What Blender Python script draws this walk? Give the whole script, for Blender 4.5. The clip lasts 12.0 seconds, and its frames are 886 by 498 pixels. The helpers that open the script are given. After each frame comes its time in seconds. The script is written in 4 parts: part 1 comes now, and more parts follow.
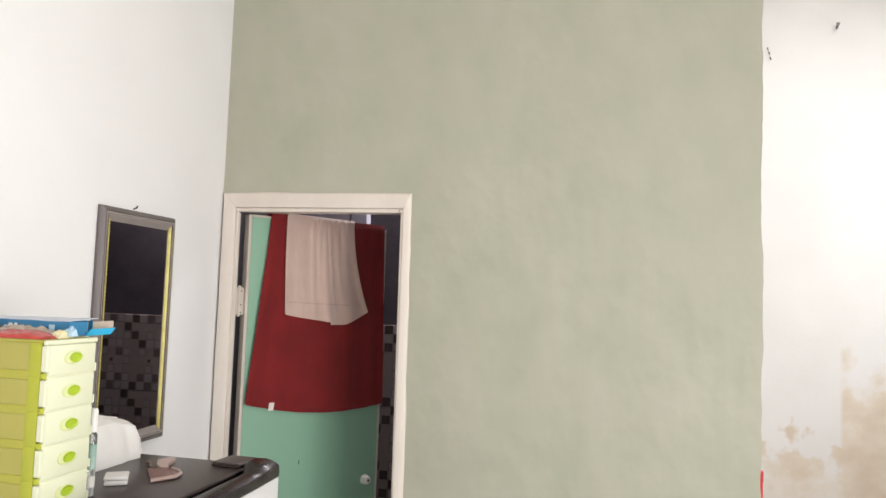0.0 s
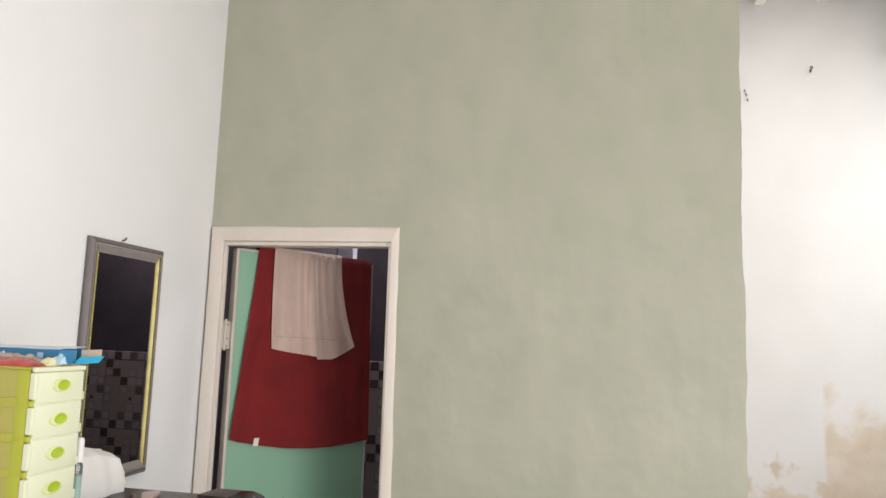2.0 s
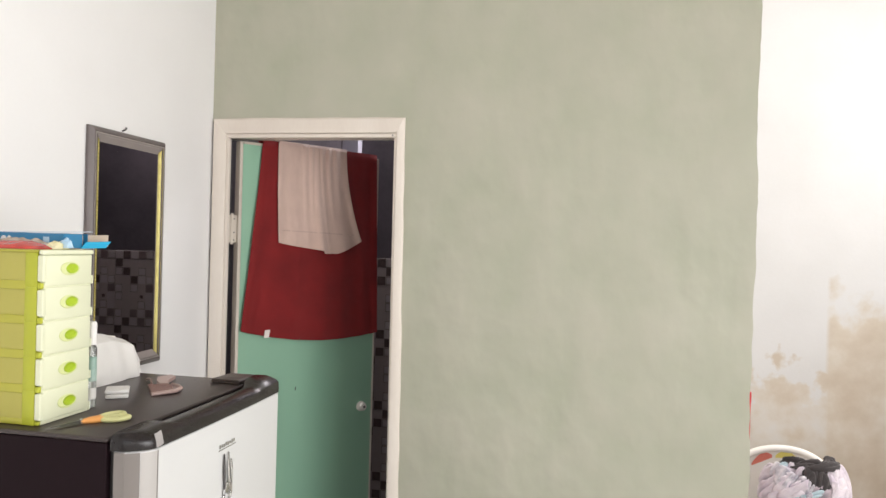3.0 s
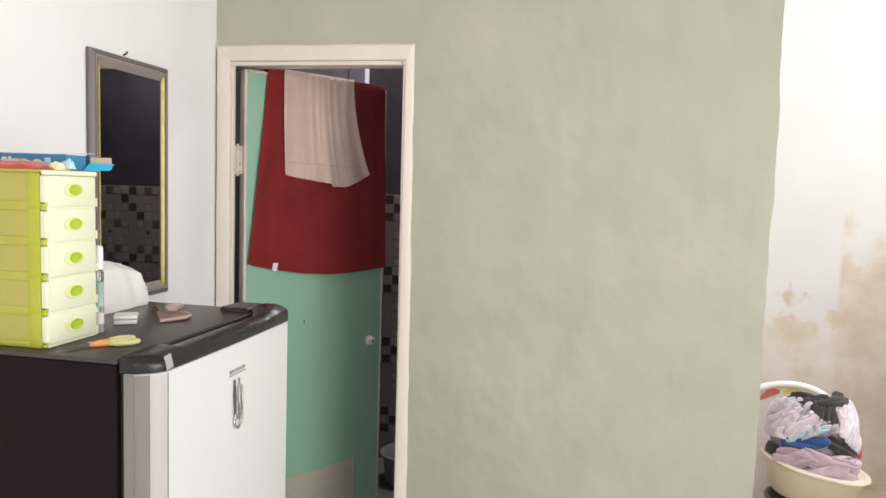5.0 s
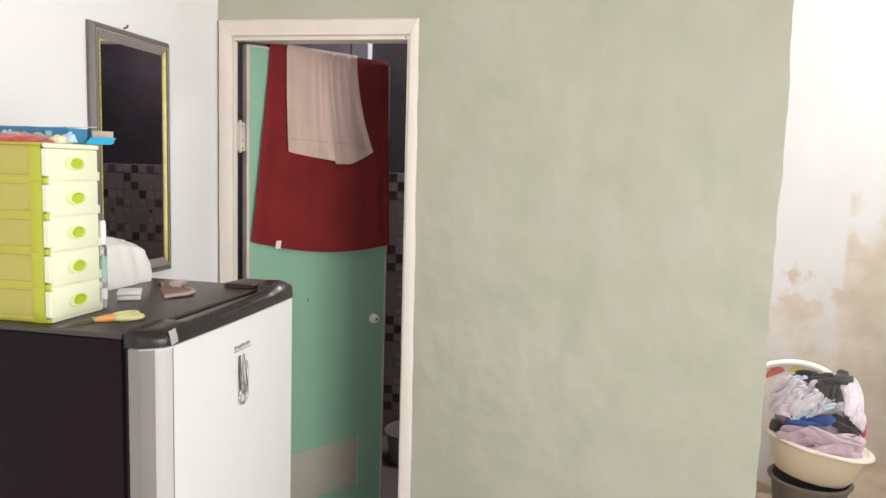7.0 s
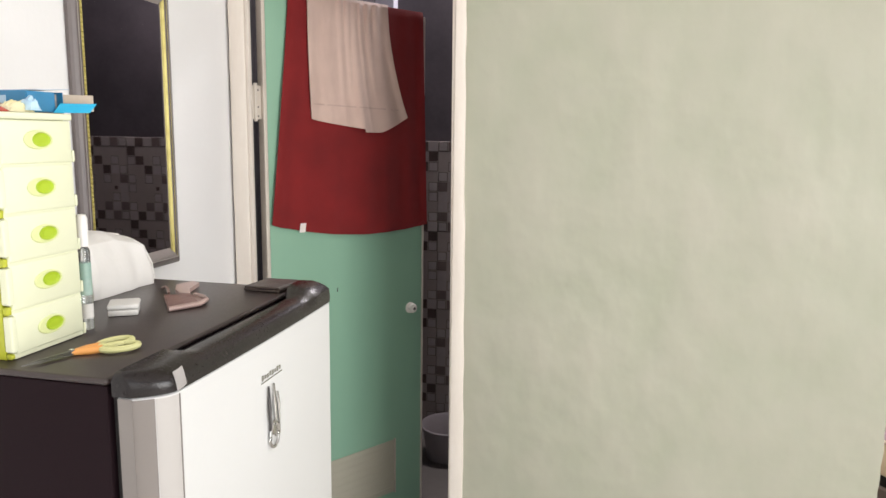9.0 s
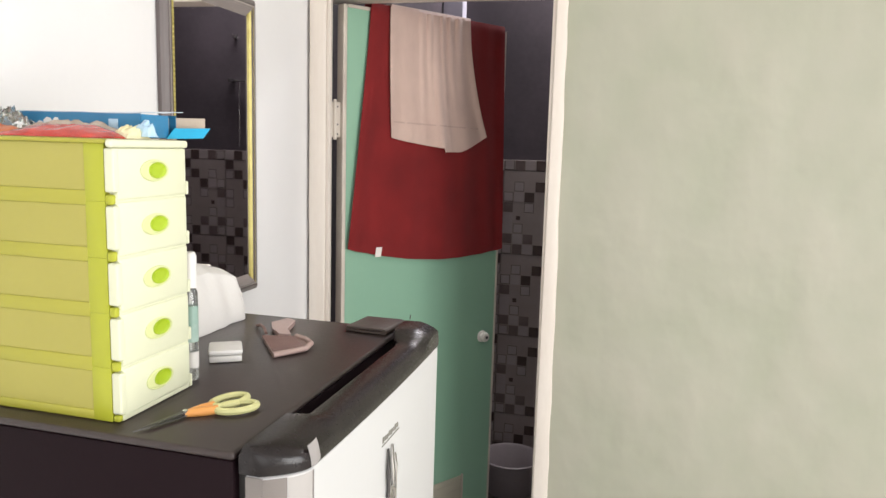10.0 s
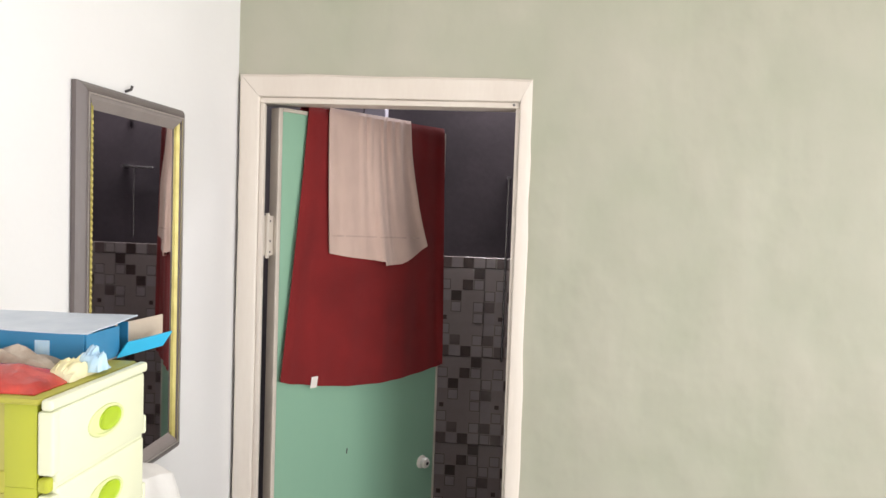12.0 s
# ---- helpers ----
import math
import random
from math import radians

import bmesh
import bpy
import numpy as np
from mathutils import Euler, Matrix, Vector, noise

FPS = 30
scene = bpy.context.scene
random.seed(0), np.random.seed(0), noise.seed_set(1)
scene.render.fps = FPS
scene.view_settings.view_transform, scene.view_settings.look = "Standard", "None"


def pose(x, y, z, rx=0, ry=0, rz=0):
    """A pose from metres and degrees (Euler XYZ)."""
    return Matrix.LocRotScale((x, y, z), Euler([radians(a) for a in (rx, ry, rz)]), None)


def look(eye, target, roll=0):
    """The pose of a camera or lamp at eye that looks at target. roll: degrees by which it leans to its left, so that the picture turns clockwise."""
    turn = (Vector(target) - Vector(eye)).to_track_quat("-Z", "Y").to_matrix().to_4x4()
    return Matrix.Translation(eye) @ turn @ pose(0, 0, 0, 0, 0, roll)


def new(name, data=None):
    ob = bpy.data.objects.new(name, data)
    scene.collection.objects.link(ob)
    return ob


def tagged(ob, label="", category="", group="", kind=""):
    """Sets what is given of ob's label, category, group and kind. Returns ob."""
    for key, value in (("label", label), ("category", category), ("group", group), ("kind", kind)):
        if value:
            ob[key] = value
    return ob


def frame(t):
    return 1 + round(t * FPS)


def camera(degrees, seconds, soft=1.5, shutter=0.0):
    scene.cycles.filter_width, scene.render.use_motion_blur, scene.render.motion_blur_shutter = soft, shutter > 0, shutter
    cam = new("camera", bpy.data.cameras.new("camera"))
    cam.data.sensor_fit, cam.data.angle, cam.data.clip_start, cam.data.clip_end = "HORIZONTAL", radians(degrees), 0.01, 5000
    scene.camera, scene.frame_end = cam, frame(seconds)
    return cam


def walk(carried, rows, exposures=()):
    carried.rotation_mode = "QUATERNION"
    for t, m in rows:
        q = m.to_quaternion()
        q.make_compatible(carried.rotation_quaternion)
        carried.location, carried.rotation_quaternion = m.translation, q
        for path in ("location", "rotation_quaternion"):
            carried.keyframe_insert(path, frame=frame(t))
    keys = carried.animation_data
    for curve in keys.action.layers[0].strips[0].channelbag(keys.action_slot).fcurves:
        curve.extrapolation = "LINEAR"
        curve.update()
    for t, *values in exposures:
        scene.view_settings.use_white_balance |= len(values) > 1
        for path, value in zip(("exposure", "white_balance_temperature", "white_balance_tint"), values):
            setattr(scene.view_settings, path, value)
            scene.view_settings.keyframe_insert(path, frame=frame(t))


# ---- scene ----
cam = camera(63.2, 12.0)

PATH = [
    (0, (1.495, -2.632, 1.66), (1.066, -0.683, 1.796), 2.0),
    (0.5, (1.491, -2.637, 1.686), (1.087, -0.688, 1.882), 2.0),
    (1, (1.48, -2.65, 1.693), (1.106, -0.703, 1.958), 2.0),
    (1.5, (1.476, -2.655, 1.677), (1.134, -0.72, 2.051), 1.5),
    (2, (1.487, -2.657, 1.63), (1.101, -0.711, 1.88), 2.0),
    (2.5, (1.485, -2.635, 1.603), (1.106, -0.673, 1.681), 1.7),
    (3, (1.474, -2.624, 1.577), (1.079, -0.663, 1.567), 1.6),
    (5, (1.452, -2.585, 1.532), (1.047, -0.634, 1.366), 1.8),
    (5.5, (1.459, -2.589, 1.531), (1.057, -0.637, 1.357), 1.6),
    (6, (1.451, -2.582, 1.525), (1.042, -0.633, 1.334), 1.7),
    (6.5, (1.452, -2.587, 1.525), (1.029, -0.644, 1.319), 1.6),
    (7, (1.44, -2.571, 1.517), (1.032, -0.625, 1.298), 1.8),
    (8.8, (1.282, -2.27, 1.514), (0.888, -0.338, 1.179), 0.4),
    (9, (1.224, -2.201, 1.519), (0.788, -0.275, 1.208), 0.7),
    (9.5, (1.143, -2.164, 1.537), (0.577, -0.269, 1.237), 1.8),
    (10, (1.007, -2.095, 1.549), (0.497, -0.182, 1.265), 1.7),
    (10.5, (0.871, -2.007, 1.615), (0.5, -0.055, 1.386), 2.3),
    (11, (0.801, -1.963, 1.65), (0.567, 0.015, 1.469), 2.6),
    (11.5, (0.77, -1.921, 1.682), (0.532, 0.055, 1.49), 2.1),
    (12, (0.764, -1.897, 1.711), (0.561, 0.09, 1.6), 2.1),
]
EXPOSURES = [(0, -0.22), (0.5, -0.22), (1.0, -0.31), (1.5, -0.3), (2.0, -0.38), (2.5, -0.28), (5.0, -0.18), (7.0, -0.14), (9.0, -0.04), (12.0, 0.01)]
walk(cam, [(t, look(e, a, r)) for t, e, a, r in PATH], EXPOSURES)

# ---- world, sun, large lights ----
world = bpy.data.worlds.new("world")
scene.world = world
world.use_nodes = True
wn = world.node_tree.nodes
sky = wn.new("ShaderNodeTexSky")
sky.sky_type, sky.sun_disc = "NISHITA", False
sky.sun_elevation, sky.sun_rotation = radians(50), radians(100)
wn["Background"].inputs[1].default_value = 0.12
world.node_tree.links.new(sky.outputs[0], wn["Background"].inputs[0])
sun_data = bpy.data.lights.new("sun", "SUN")
sun_data.energy, sun_data.angle, sun_data.color = 1.0, radians(12), (1.0, 0.96, 0.9)
sun = new("sun", sun_data)
sun.matrix_world = look((8, -3, 9), (0, -1, 0))


def daylight(name, at, target, w, h, watts, color):
    """An area lamp for daylight in one opening; some openings are only added."""
    d = bpy.data.lights.new(name, "AREA")
    d.shape, d.size, d.size_y, d.energy, d.color = "RECTANGLE", w, h, watts, color
    ob = new(name, d)
    ob.matrix_world = look(at, target)
    return ob


SIDE = daylight("daylight_side", (3.58, -2.85, 1.5), (0, -2.85, 1.4), 2.2, 2.0, 119, (1.0, 0.983, 0.97))
BACK = daylight("daylight_back", (1.6, -4.58, 1.6), (1.6, 0, 1.5), 1.7, 1.7, 17, (1.0, 0.97, 0.92))
# added lamp in an unseen roof opening, to brighten the passage from above
TOP_FILL = daylight("fill_light_roof", (2.85, 0.25, 3.72), (2.85, 0.3, 0), 0.9, 0.9, 36, (1.0, 0.965, 0.92))
# added fill lamp in an invented opening, brightens the passage wall and laundry
PASSAGE_FILL = daylight("fill_light_passage", (3.58, 0.85, 2.2), (2.0, 0.95, 1.7), 1.05, 1.6, 21, (1.0, 0.97, 0.93))
# added fill lamp, no such source known: lifts the bathroom tiles and plaster
BATH_FILL = daylight("fill_light_bathroom", (0.85, 1.33, 2.93), (0.85, 1.34, 0), 0.8, 0.25, 38, (1.0, 0.955, 0.985))


# ---- materials ----
def mat(name, base, other=None, rough=0.6, fine=60.0, coarse=4.0, mix=0.5, bump=0.15, metal=0.0, coat=0.0, stretch=(1, 1, 1), rand=0.0, sheen=0.0, trans=0.0, island=False, rvar=0.1, depth=0.004, detail=5.0):
    """A surface that varies at two scales, in metres."""
    m = bpy.data.materials.new(name)
    m.use_nodes = True
    nt = m.node_tree
    n, link = nt.nodes, nt.links.new
    p = n["Principled BSDF"]
    co = n.new("ShaderNodeTexCoord")
    mp = n.new("ShaderNodeMapping")
    mp.inputs["Scale"].default_value = stretch
    link(co.outputs["Object"], mp.inputs[0])
    a, b = n.new("ShaderNodeTexNoise"), n.new("ShaderNodeTexNoise")
    a.inputs["Scale"].default_value, b.inputs["Scale"].default_value = coarse, fine
    a.inputs["Detail"].default_value = detail
    b.inputs["Detail"].default_value = min(3.0, detail)
    link(mp.outputs[0], a.inputs[0])
    link(mp.outputs[0], b.inputs[0])
    add = n.new("ShaderNodeMath")
    add.operation = "MULTIPLY_ADD"
    link(b.outputs[0], add.inputs[0])
    add.inputs[1].default_value = 0.35
    sub = n.new("ShaderNodeMath")
    sub.operation = "MULTIPLY_ADD"
    link(a.outputs[0], sub.inputs[0])
    sub.inputs[1].default_value, sub.inputs[2].default_value = 2.2, -0.78
    link(sub.outputs[0], add.inputs[2])
    out = add.outputs[0]
    if rand:
        if island:
            src = n.new("ShaderNodeNewGeometry").outputs["Random Per Island"]
        else:
            src = n.new("ShaderNodeObjectInfo").outputs["Random"]
        r = n.new("ShaderNodeMath")
        r.operation = "MULTIPLY_ADD"
        link(src, r.inputs[0])
        r.inputs[1].default_value = rand
        link(out, r.inputs[2])
        out = r.outputs[0]
    other = other or tuple(c * 0.8 for c in base)
    mx = n.new("ShaderNodeMix")
    mx.data_type = "RGBA"
    mx.inputs["A"].default_value, mx.inputs["B"].default_value = (*base, 1), (*other, 1)
    sc = n.new("ShaderNodeMath")
    sc.operation, sc.use_clamp = "MULTIPLY", True
    link(out, sc.inputs[0])
    sc.inputs[1].default_value = mix * 2
    link(sc.outputs[0], mx.inputs["Factor"])
    link(mx.outputs["Result"], p.inputs["Base Color"])
    rg = n.new("ShaderNodeMath")
    rg.operation, rg.use_clamp = "MULTIPLY_ADD", True
    link(b.outputs[0], rg.inputs[0])
    rg.inputs[1].default_value, rg.inputs[2].default_value = rvar, rough - rvar / 2
    link(rg.outputs[0], p.inputs["Roughness"])
    p.inputs["Metallic"].default_value = metal
    p.inputs["Coat Weight"].default_value = coat
    p.inputs["Sheen Weight"].default_value = sheen
    p.inputs["Transmission Weight"].default_value = trans
    if bump:
        bp = n.new("ShaderNodeBump")
        bp.inputs["Strength"].default_value, bp.inputs["Distance"].default_value = bump, depth
        link(add.outputs[0], bp.inputs["Height"])
        link(bp.outputs[0], p.inputs["Normal"])
    return m


WHITE_WALL = mat("white_wall_paint", (0.82, 0.815, 0.815), (0.775, 0.765, 0.765), 0.7, 90, 2.5, 0.4, 0.25, depth=0.003)
PASSAGE_WALL = mat("stained_white_wall", (0.62, 0.61, 0.605), (0.57, 0.56, 0.55), 0.75, 70, 3, 0.4, 0.3)
GREEN_WALL = mat("green_grey_wall_paint", (0.39, 0.4, 0.307), (0.45, 0.44, 0.357), 0.5, 13, 4.6, 0.5, 0.55, stretch=(1.2, 1.2, 0.9), depth=0.0105, detail=2.4)
EDGE_PAINT = mat("white_edge_paint", (0.8, 0.79, 0.76), (0.66, 0.63, 0.58), 0.7, 60, 6, 0.5, 0.4)
FRAME_PAINT = mat("cream_door_frame_paint", (0.8, 0.74, 0.67), (0.68, 0.6, 0.53), 0.42, 120, 5, 0.45, 0.25, stretch=(1, 1, 0.25))
FLOOR_TILE = mat("pale_floor_tile", (0.6, 0.57, 0.52), (0.48, 0.45, 0.4), 0.3, 50, 2, 0.5, 0.1)
GROUND = mat("grey_ground", (0.28, 0.26, 0.23), (0.18, 0.17, 0.15), 0.9, 30, 0.6, 0.5, 0.5)
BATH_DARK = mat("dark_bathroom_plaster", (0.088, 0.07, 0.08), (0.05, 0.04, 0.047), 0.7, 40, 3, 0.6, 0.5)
GROUT = mat("dark_grout", (0.1, 0.085, 0.08), None, 0.85, 80, 6, 0.5, 0.4)
BATH_FLOOR = mat("dark_bathroom_floor", (0.16, 0.14, 0.13), None, 0.4, 50, 4, 0.5, 0.2)
ROOF = mat("white_roof_sheet", (0.74, 0.71, 0.69), (0.6, 0.56, 0.54), 0.7, 30, 2, 0.5, 0.2)
RAFTER = mat("white_painted_rafter", (0.84, 0.82, 0.79), (0.74, 0.7, 0.66), 0.6, 60, 4, 0.4, 0.2)
BRICK = mat("rough_red_brick", (0.33, 0.23, 0.17), (0.45, 0.36, 0.29), 0.9, 60, 8, 0.5, 0.6, rand=0.6)
MORTAR = mat("grey_mortar", (0.5, 0.44, 0.38), (0.4, 0.34, 0.29), 0.9, 60, 8, 0.5, 0.6)
DOOR_GREEN = mat("mint_green_plastic", (0.29, 0.5, 0.36), (0.255, 0.455, 0.33), 0.38, 30, 3, 0.4, 0.08, stretch=(1, 1, 0.3))
DOOR_EDGE = mat("cream_plastic_edge", (0.66, 0.6, 0.52), (0.52, 0.46, 0.4), 0.45, 60, 5, 0.5, 0.15)
VENT = mat("beige_plastic_vent", (0.47, 0.45, 0.36), (0.42, 0.39, 0.31), 0.5, 60, 5, 0.4, 0.1)
RED_TOWEL = mat("red_terry_cloth", (0.225, 0.012, 0.013), (0.165, 0.0085, 0.0095), 0.95, 450, 7, 0.5, 0.7, sheen=0.05, depth=0.003)
PINK_TOWEL = mat("pale_pink_terry_cloth", (0.66, 0.49, 0.42), (0.57, 0.415, 0.355), 0.95, 450, 9, 0.45, 0.7, sheen=0.3, depth=0.003)
TOWEL_HEM = mat("pink_towel_hem", (0.56, 0.41, 0.35), (0.5, 0.36, 0.31), 0.95, 450, 9, 0.4, 0.5)
TAG = mat("white_fabric_tag", (0.85, 0.78, 0.74), None, 0.9, 200, 20, 0.3, 0.2)
FRIDGE_SIDE = mat("dark_maroon_enamel", (0.011, 0.0045, 0.0065), (0.009, 0.0036, 0.0052), 0.6, 250, 3, 0.4, 0.08)
FRIDGE_TOP = mat("dark_brown_plastic", (0.036, 0.025, 0.0235), (0.05, 0.036, 0.033), 0.34, 250, 4, 0.5, 0.05, rvar=0.12)
FRIDGE_CAP = mat("black_brown_gloss_plastic", (0.01, 0.0075, 0.0075), (0.016, 0.012, 0.012), 0.26, 200, 6, 0.5, 0.03)
FRIDGE_SIDE.node_tree.nodes["Principled BSDF"].inputs["Specular IOR Level"].default_value = 0.12
FRIDGE_CAP.node_tree.nodes["Principled BSDF"].inputs["Specular IOR Level"].default_value = 0.4
FRIDGE_WHITE = mat("white_enamel", (0.6, 0.6, 0.595), (0.57, 0.57, 0.565), 0.3, 120, 3, 0.3, 0.0, rvar=0.04)
# grey end piece and white door edge, both darkened: the corner's shade as colour
FRIDGE_TRIM = mat("grey_trim_shaded", (0.2, 0.178, 0.165), (0.18, 0.16, 0.148), 0.3, 120, 4, 0.4, 0.0)
FRIDGE_WHITE_SHADED = mat("white_enamel_shaded", (0.42, 0.398, 0.38), (0.39, 0.37, 0.352), 0.3, 120, 4, 0.4, 0.0)
GASKET = mat("black_gasket", (0.02, 0.018, 0.018), None, 0.6, 100, 5, 0.3, 0.1)
CHROME = mat("brushed_metal", (0.6, 0.59, 0.57), (0.48, 0.47, 0.46), 0.25, 200, 10, 0.4, 0.05, metal=1.0)
DARK_METAL = mat("dark_metal", (0.14, 0.13, 0.13), (0.08, 0.075, 0.075), 0.4, 120, 10, 0.5, 0.1, metal=0.7)
LIME = mat("lime_plastic", (0.4, 0.375, 0.05), (0.37, 0.35, 0.045), 0.42, 90, 5, 0.4, 0.05)
# lime again, brightened: light on the tower's front corner put into the colour
LIME_LIT = mat("lime_plastic_lit", (0.42, 0.44, 0.03), (0.39, 0.41, 0.03), 0.4, 90, 5, 0.4, 0.05)
LIME_SHADED = mat("shaded_lime_plastic", (0.38, 0.52, 0.02), (0.31, 0.43, 0.02), 0.4, 90, 5, 0.3, 0.05)
LIME_SOFT = mat("soft_lime_plastic", (0.66, 0.7, 0.36), (0.62, 0.66, 0.32), 0.4, 90, 6, 0.4, 0.05)
LIME_PALE = mat("pale_lime_plastic", (0.7, 0.715, 0.53), (0.67, 0.685, 0.49), 0.4, 90, 6, 0.4, 0.05)
CREAM_PANEL = mat("frosted_olive_plastic", (0.42, 0.38, 0.085), (0.39, 0.355, 0.075), 0.5, 90, 5, 0.5, 0.05)
BLUE_CARD = mat("blue_card", (0.03, 0.22, 0.42), (0.025, 0.17, 0.34), 0.4, 80, 12, 0.5, 0.05)
CYAN_CARD = mat("cyan_card", (0.02, 0.4, 0.66), (0.02, 0.34, 0.58), 0.4, 80, 12, 0.4, 0.05)
PALE_CARD = mat("pale_blue_grey_card", (0.6, 0.66, 0.74), (0.48, 0.55, 0.64), 0.4, 60, 25, 0.6, 0.05)
KRAFT = mat("raw_cardboard", (0.5, 0.42, 0.34), (0.42, 0.35, 0.28), 0.9, 150, 12, 0.5, 0.2)
RED_FOIL = mat("red_wrapper", (0.6, 0.06, 0.04), (0.36, 0.03, 0.025), 0.22, 120, 35, 0.6, 0.4)
ORANGE_FOIL = mat("orange_wrapper", (0.66, 0.2, 0.06), (0.5, 0.14, 0.06), 0.35, 120, 25, 0.6, 0.4)
BROWN_FOIL = mat("brown_wrapper", (0.22, 0.16, 0.11), (0.5, 0.42, 0.34), 0.22, 120, 40, 0.6, 0.4)
YELLOW_PLASTIC = mat("pale_yellow_plastic", (0.75, 0.68, 0.34), (0.7, 0.66, 0.5), 0.45, 100, 20, 0.5, 0.1)
SKY_PLASTIC = mat("sky_blue_plastic", (0.3, 0.52, 0.72), (0.5, 0.66, 0.78), 0.35, 100, 25, 0.6, 0.1)
POUCH = mat("white_vinyl", (0.8, 0.78, 0.755), (0.72, 0.7, 0.67), 0.4, 140, 14, 0.4, 0.25)
CASE = mat("translucent_white_plastic", (0.72, 0.7, 0.67), (0.6, 0.58, 0.55), 0.25, 100, 20, 0.5, 0.05)
COMB = mat("brown_pink_plastic", (0.24, 0.14, 0.12), (0.19, 0.105, 0.09), 0.35, 100, 20, 0.5, 0.05)
COMB_PALE = mat("dusty_pink_plastic", (0.46, 0.33, 0.3), (0.4, 0.28, 0.25), 0.35, 100, 20, 0.5, 0.05)
LEATHER = mat("dark_brown_leather", (0.05, 0.036, 0.032), (0.075, 0.055, 0.048), 0.45, 300, 15, 0.5, 0.5)
ORANGE_GRIP = mat("orange_plastic", (0.8, 0.36, 0.1), (0.74, 0.31, 0.08), 0.4, 100, 20, 0.4, 0.05)
GREEN_GRIP = mat("pale_green_rubber", (0.66, 0.65, 0.32), (0.6, 0.58, 0.26), 0.55, 100, 20, 0.4, 0.05)
CLEAR = mat("clear_plastic", (0.9, 0.93, 0.92), (0.85, 0.9, 0.88), 0.12, 60, 15, 0.4, 0.05, trans=0.92)
BOTTLE_GREEN = mat("green_label", (0.22, 0.36, 0.3), (0.4, 0.5, 0.45), 0.4, 100, 30, 0.5, 0.05)
TAUPE = mat("taupe_frame_wood", (0.15, 0.125, 0.12), (0.11, 0.09, 0.09), 0.4, 160, 8, 0.5, 0.1, stretch=(1, 1, 0.4))
TAUPE_LIGHT = mat("light_taupe_frame", (0.3, 0.265, 0.25), (0.24, 0.21, 0.2), 0.4, 160, 8, 0.5, 0.1)
SILVER = mat("silver_frame_line", (0.6, 0.55, 0.52), None, 0.3, 160, 8, 0.4, 0.05, metal=0.6)
GOLD = mat("yellow_gold_paint", (0.68, 0.6, 0.2), (0.52, 0.43, 0.12), 0.4, 160, 30, 0.5, 0.2, metal=0.1)
MIRROR = mat("mirror_silvering", (0.86, 0.85, 0.86), (0.84, 0.83, 0.84), 0.02, 60, 5, 0.3, 0.0, metal=1.0, rvar=0.01)
CREAM_TUB = mat("cream_plastic", (0.66, 0.57, 0.4), (0.58, 0.49, 0.33), 0.45, 90, 6, 0.5, 0.08)
CREAM_RIM = mat("pale_cream_plastic", (0.78, 0.71, 0.6), (0.72, 0.64, 0.53), 0.4, 90, 6, 0.5, 0.08)
GREY_TUB = mat("dark_grey_plastic", (0.16, 0.135, 0.11), (0.12, 0.1, 0.085), 0.5, 90, 6, 0.5, 0.1)
CHAIR_WHITE = mat("white_moulded_plastic", (0.8, 0.77, 0.73), (0.74, 0.7, 0.65), 0.35, 90, 6, 0.4, 0.06)
CEMENT = mat("dirty_cement", (0.5, 0.41, 0.31), (0.34, 0.26, 0.19), 0.85, 40, 4, 0.5, 0.3)
STICKER_RED = mat("red_sticker", (0.7, 0.22, 0.16), (0.6, 0.16, 0.12), 0.4, 90, 20, 0.5, 0.03)
STICKER_YELLOW = mat("yellow_sticker", (0.75, 0.66, 0.2), (0.7, 0.6, 0.14), 0.4, 90, 20, 0.5, 0.03)
RED_STICK = mat("red_plastic_tube", (0.62, 0.04, 0.05), (0.5, 0.03, 0.04), 0.35, 90, 10, 0.4, 0.05)


def cloth(name, a, b):
    return mat(name, a, b, 0.95, 260, 22, 0.55, 0.5, sheen=0.2)


CLOTH_BLACK = cloth("black_brown_cloth", (0.03, 0.025, 0.026), (0.055, 0.045, 0.045))
CLOTH_WHITE = cloth("white_pink_cloth", (0.8, 0.74, 0.77), (0.58, 0.5, 0.58))
CLOTH_MAUVE = cloth("mauve_cloth", (0.6, 0.46, 0.52), (0.45, 0.33, 0.4))
CLOTH_BLUE = cloth("blue_cloth", (0.04, 0.1, 0.32), (0.03, 0.07, 0.22))
CLOTH_AQUA = cloth("pale_aqua_cloth", (0.48, 0.62, 0.66), (0.4, 0.5, 0.56))
CLOTH_GREY = cloth("grey_patterned_cloth", (0.24, 0.23, 0.26), (0.5, 0.4, 0.44))
CLOTH_PRINT = mat("white_cloth_with_grey_print", (0.76, 0.72, 0.75), (0.26, 0.24, 0.3), 0.95, 240, 34, 0.5, 0.5, sheen=0.2)
CLOTH_RED = cloth("red_cloth", (0.5, 0.06, 0.07), (0.36, 0.04, 0.05))
TILE_LIGHT = mat("grey_ceramic_glaze", (0.37, 0.312, 0.295), (0.285, 0.235, 0.22), 0.22, 60, 5, 0.45, 0.05, rand=0.2)
TILE_PALE = mat("pale_grey_ceramic_glaze", (0.41, 0.35, 0.335), (0.31, 0.265, 0.26), 0.22, 60, 7, 0.45, 0.05, rand=0.2)
TILE_MID = mat("grey_brown_ceramic_glaze", (0.2, 0.155, 0.145), (0.14, 0.105, 0.098), 0.22, 60, 14, 0.5, 0.05, rand=0.2)
TILE_DARK = mat("dark_brown_ceramic_glaze", (0.115, 0.08, 0.072), (0.075, 0.052, 0.048), 0.2, 60, 14, 0.5, 0.05, rand=0.2)
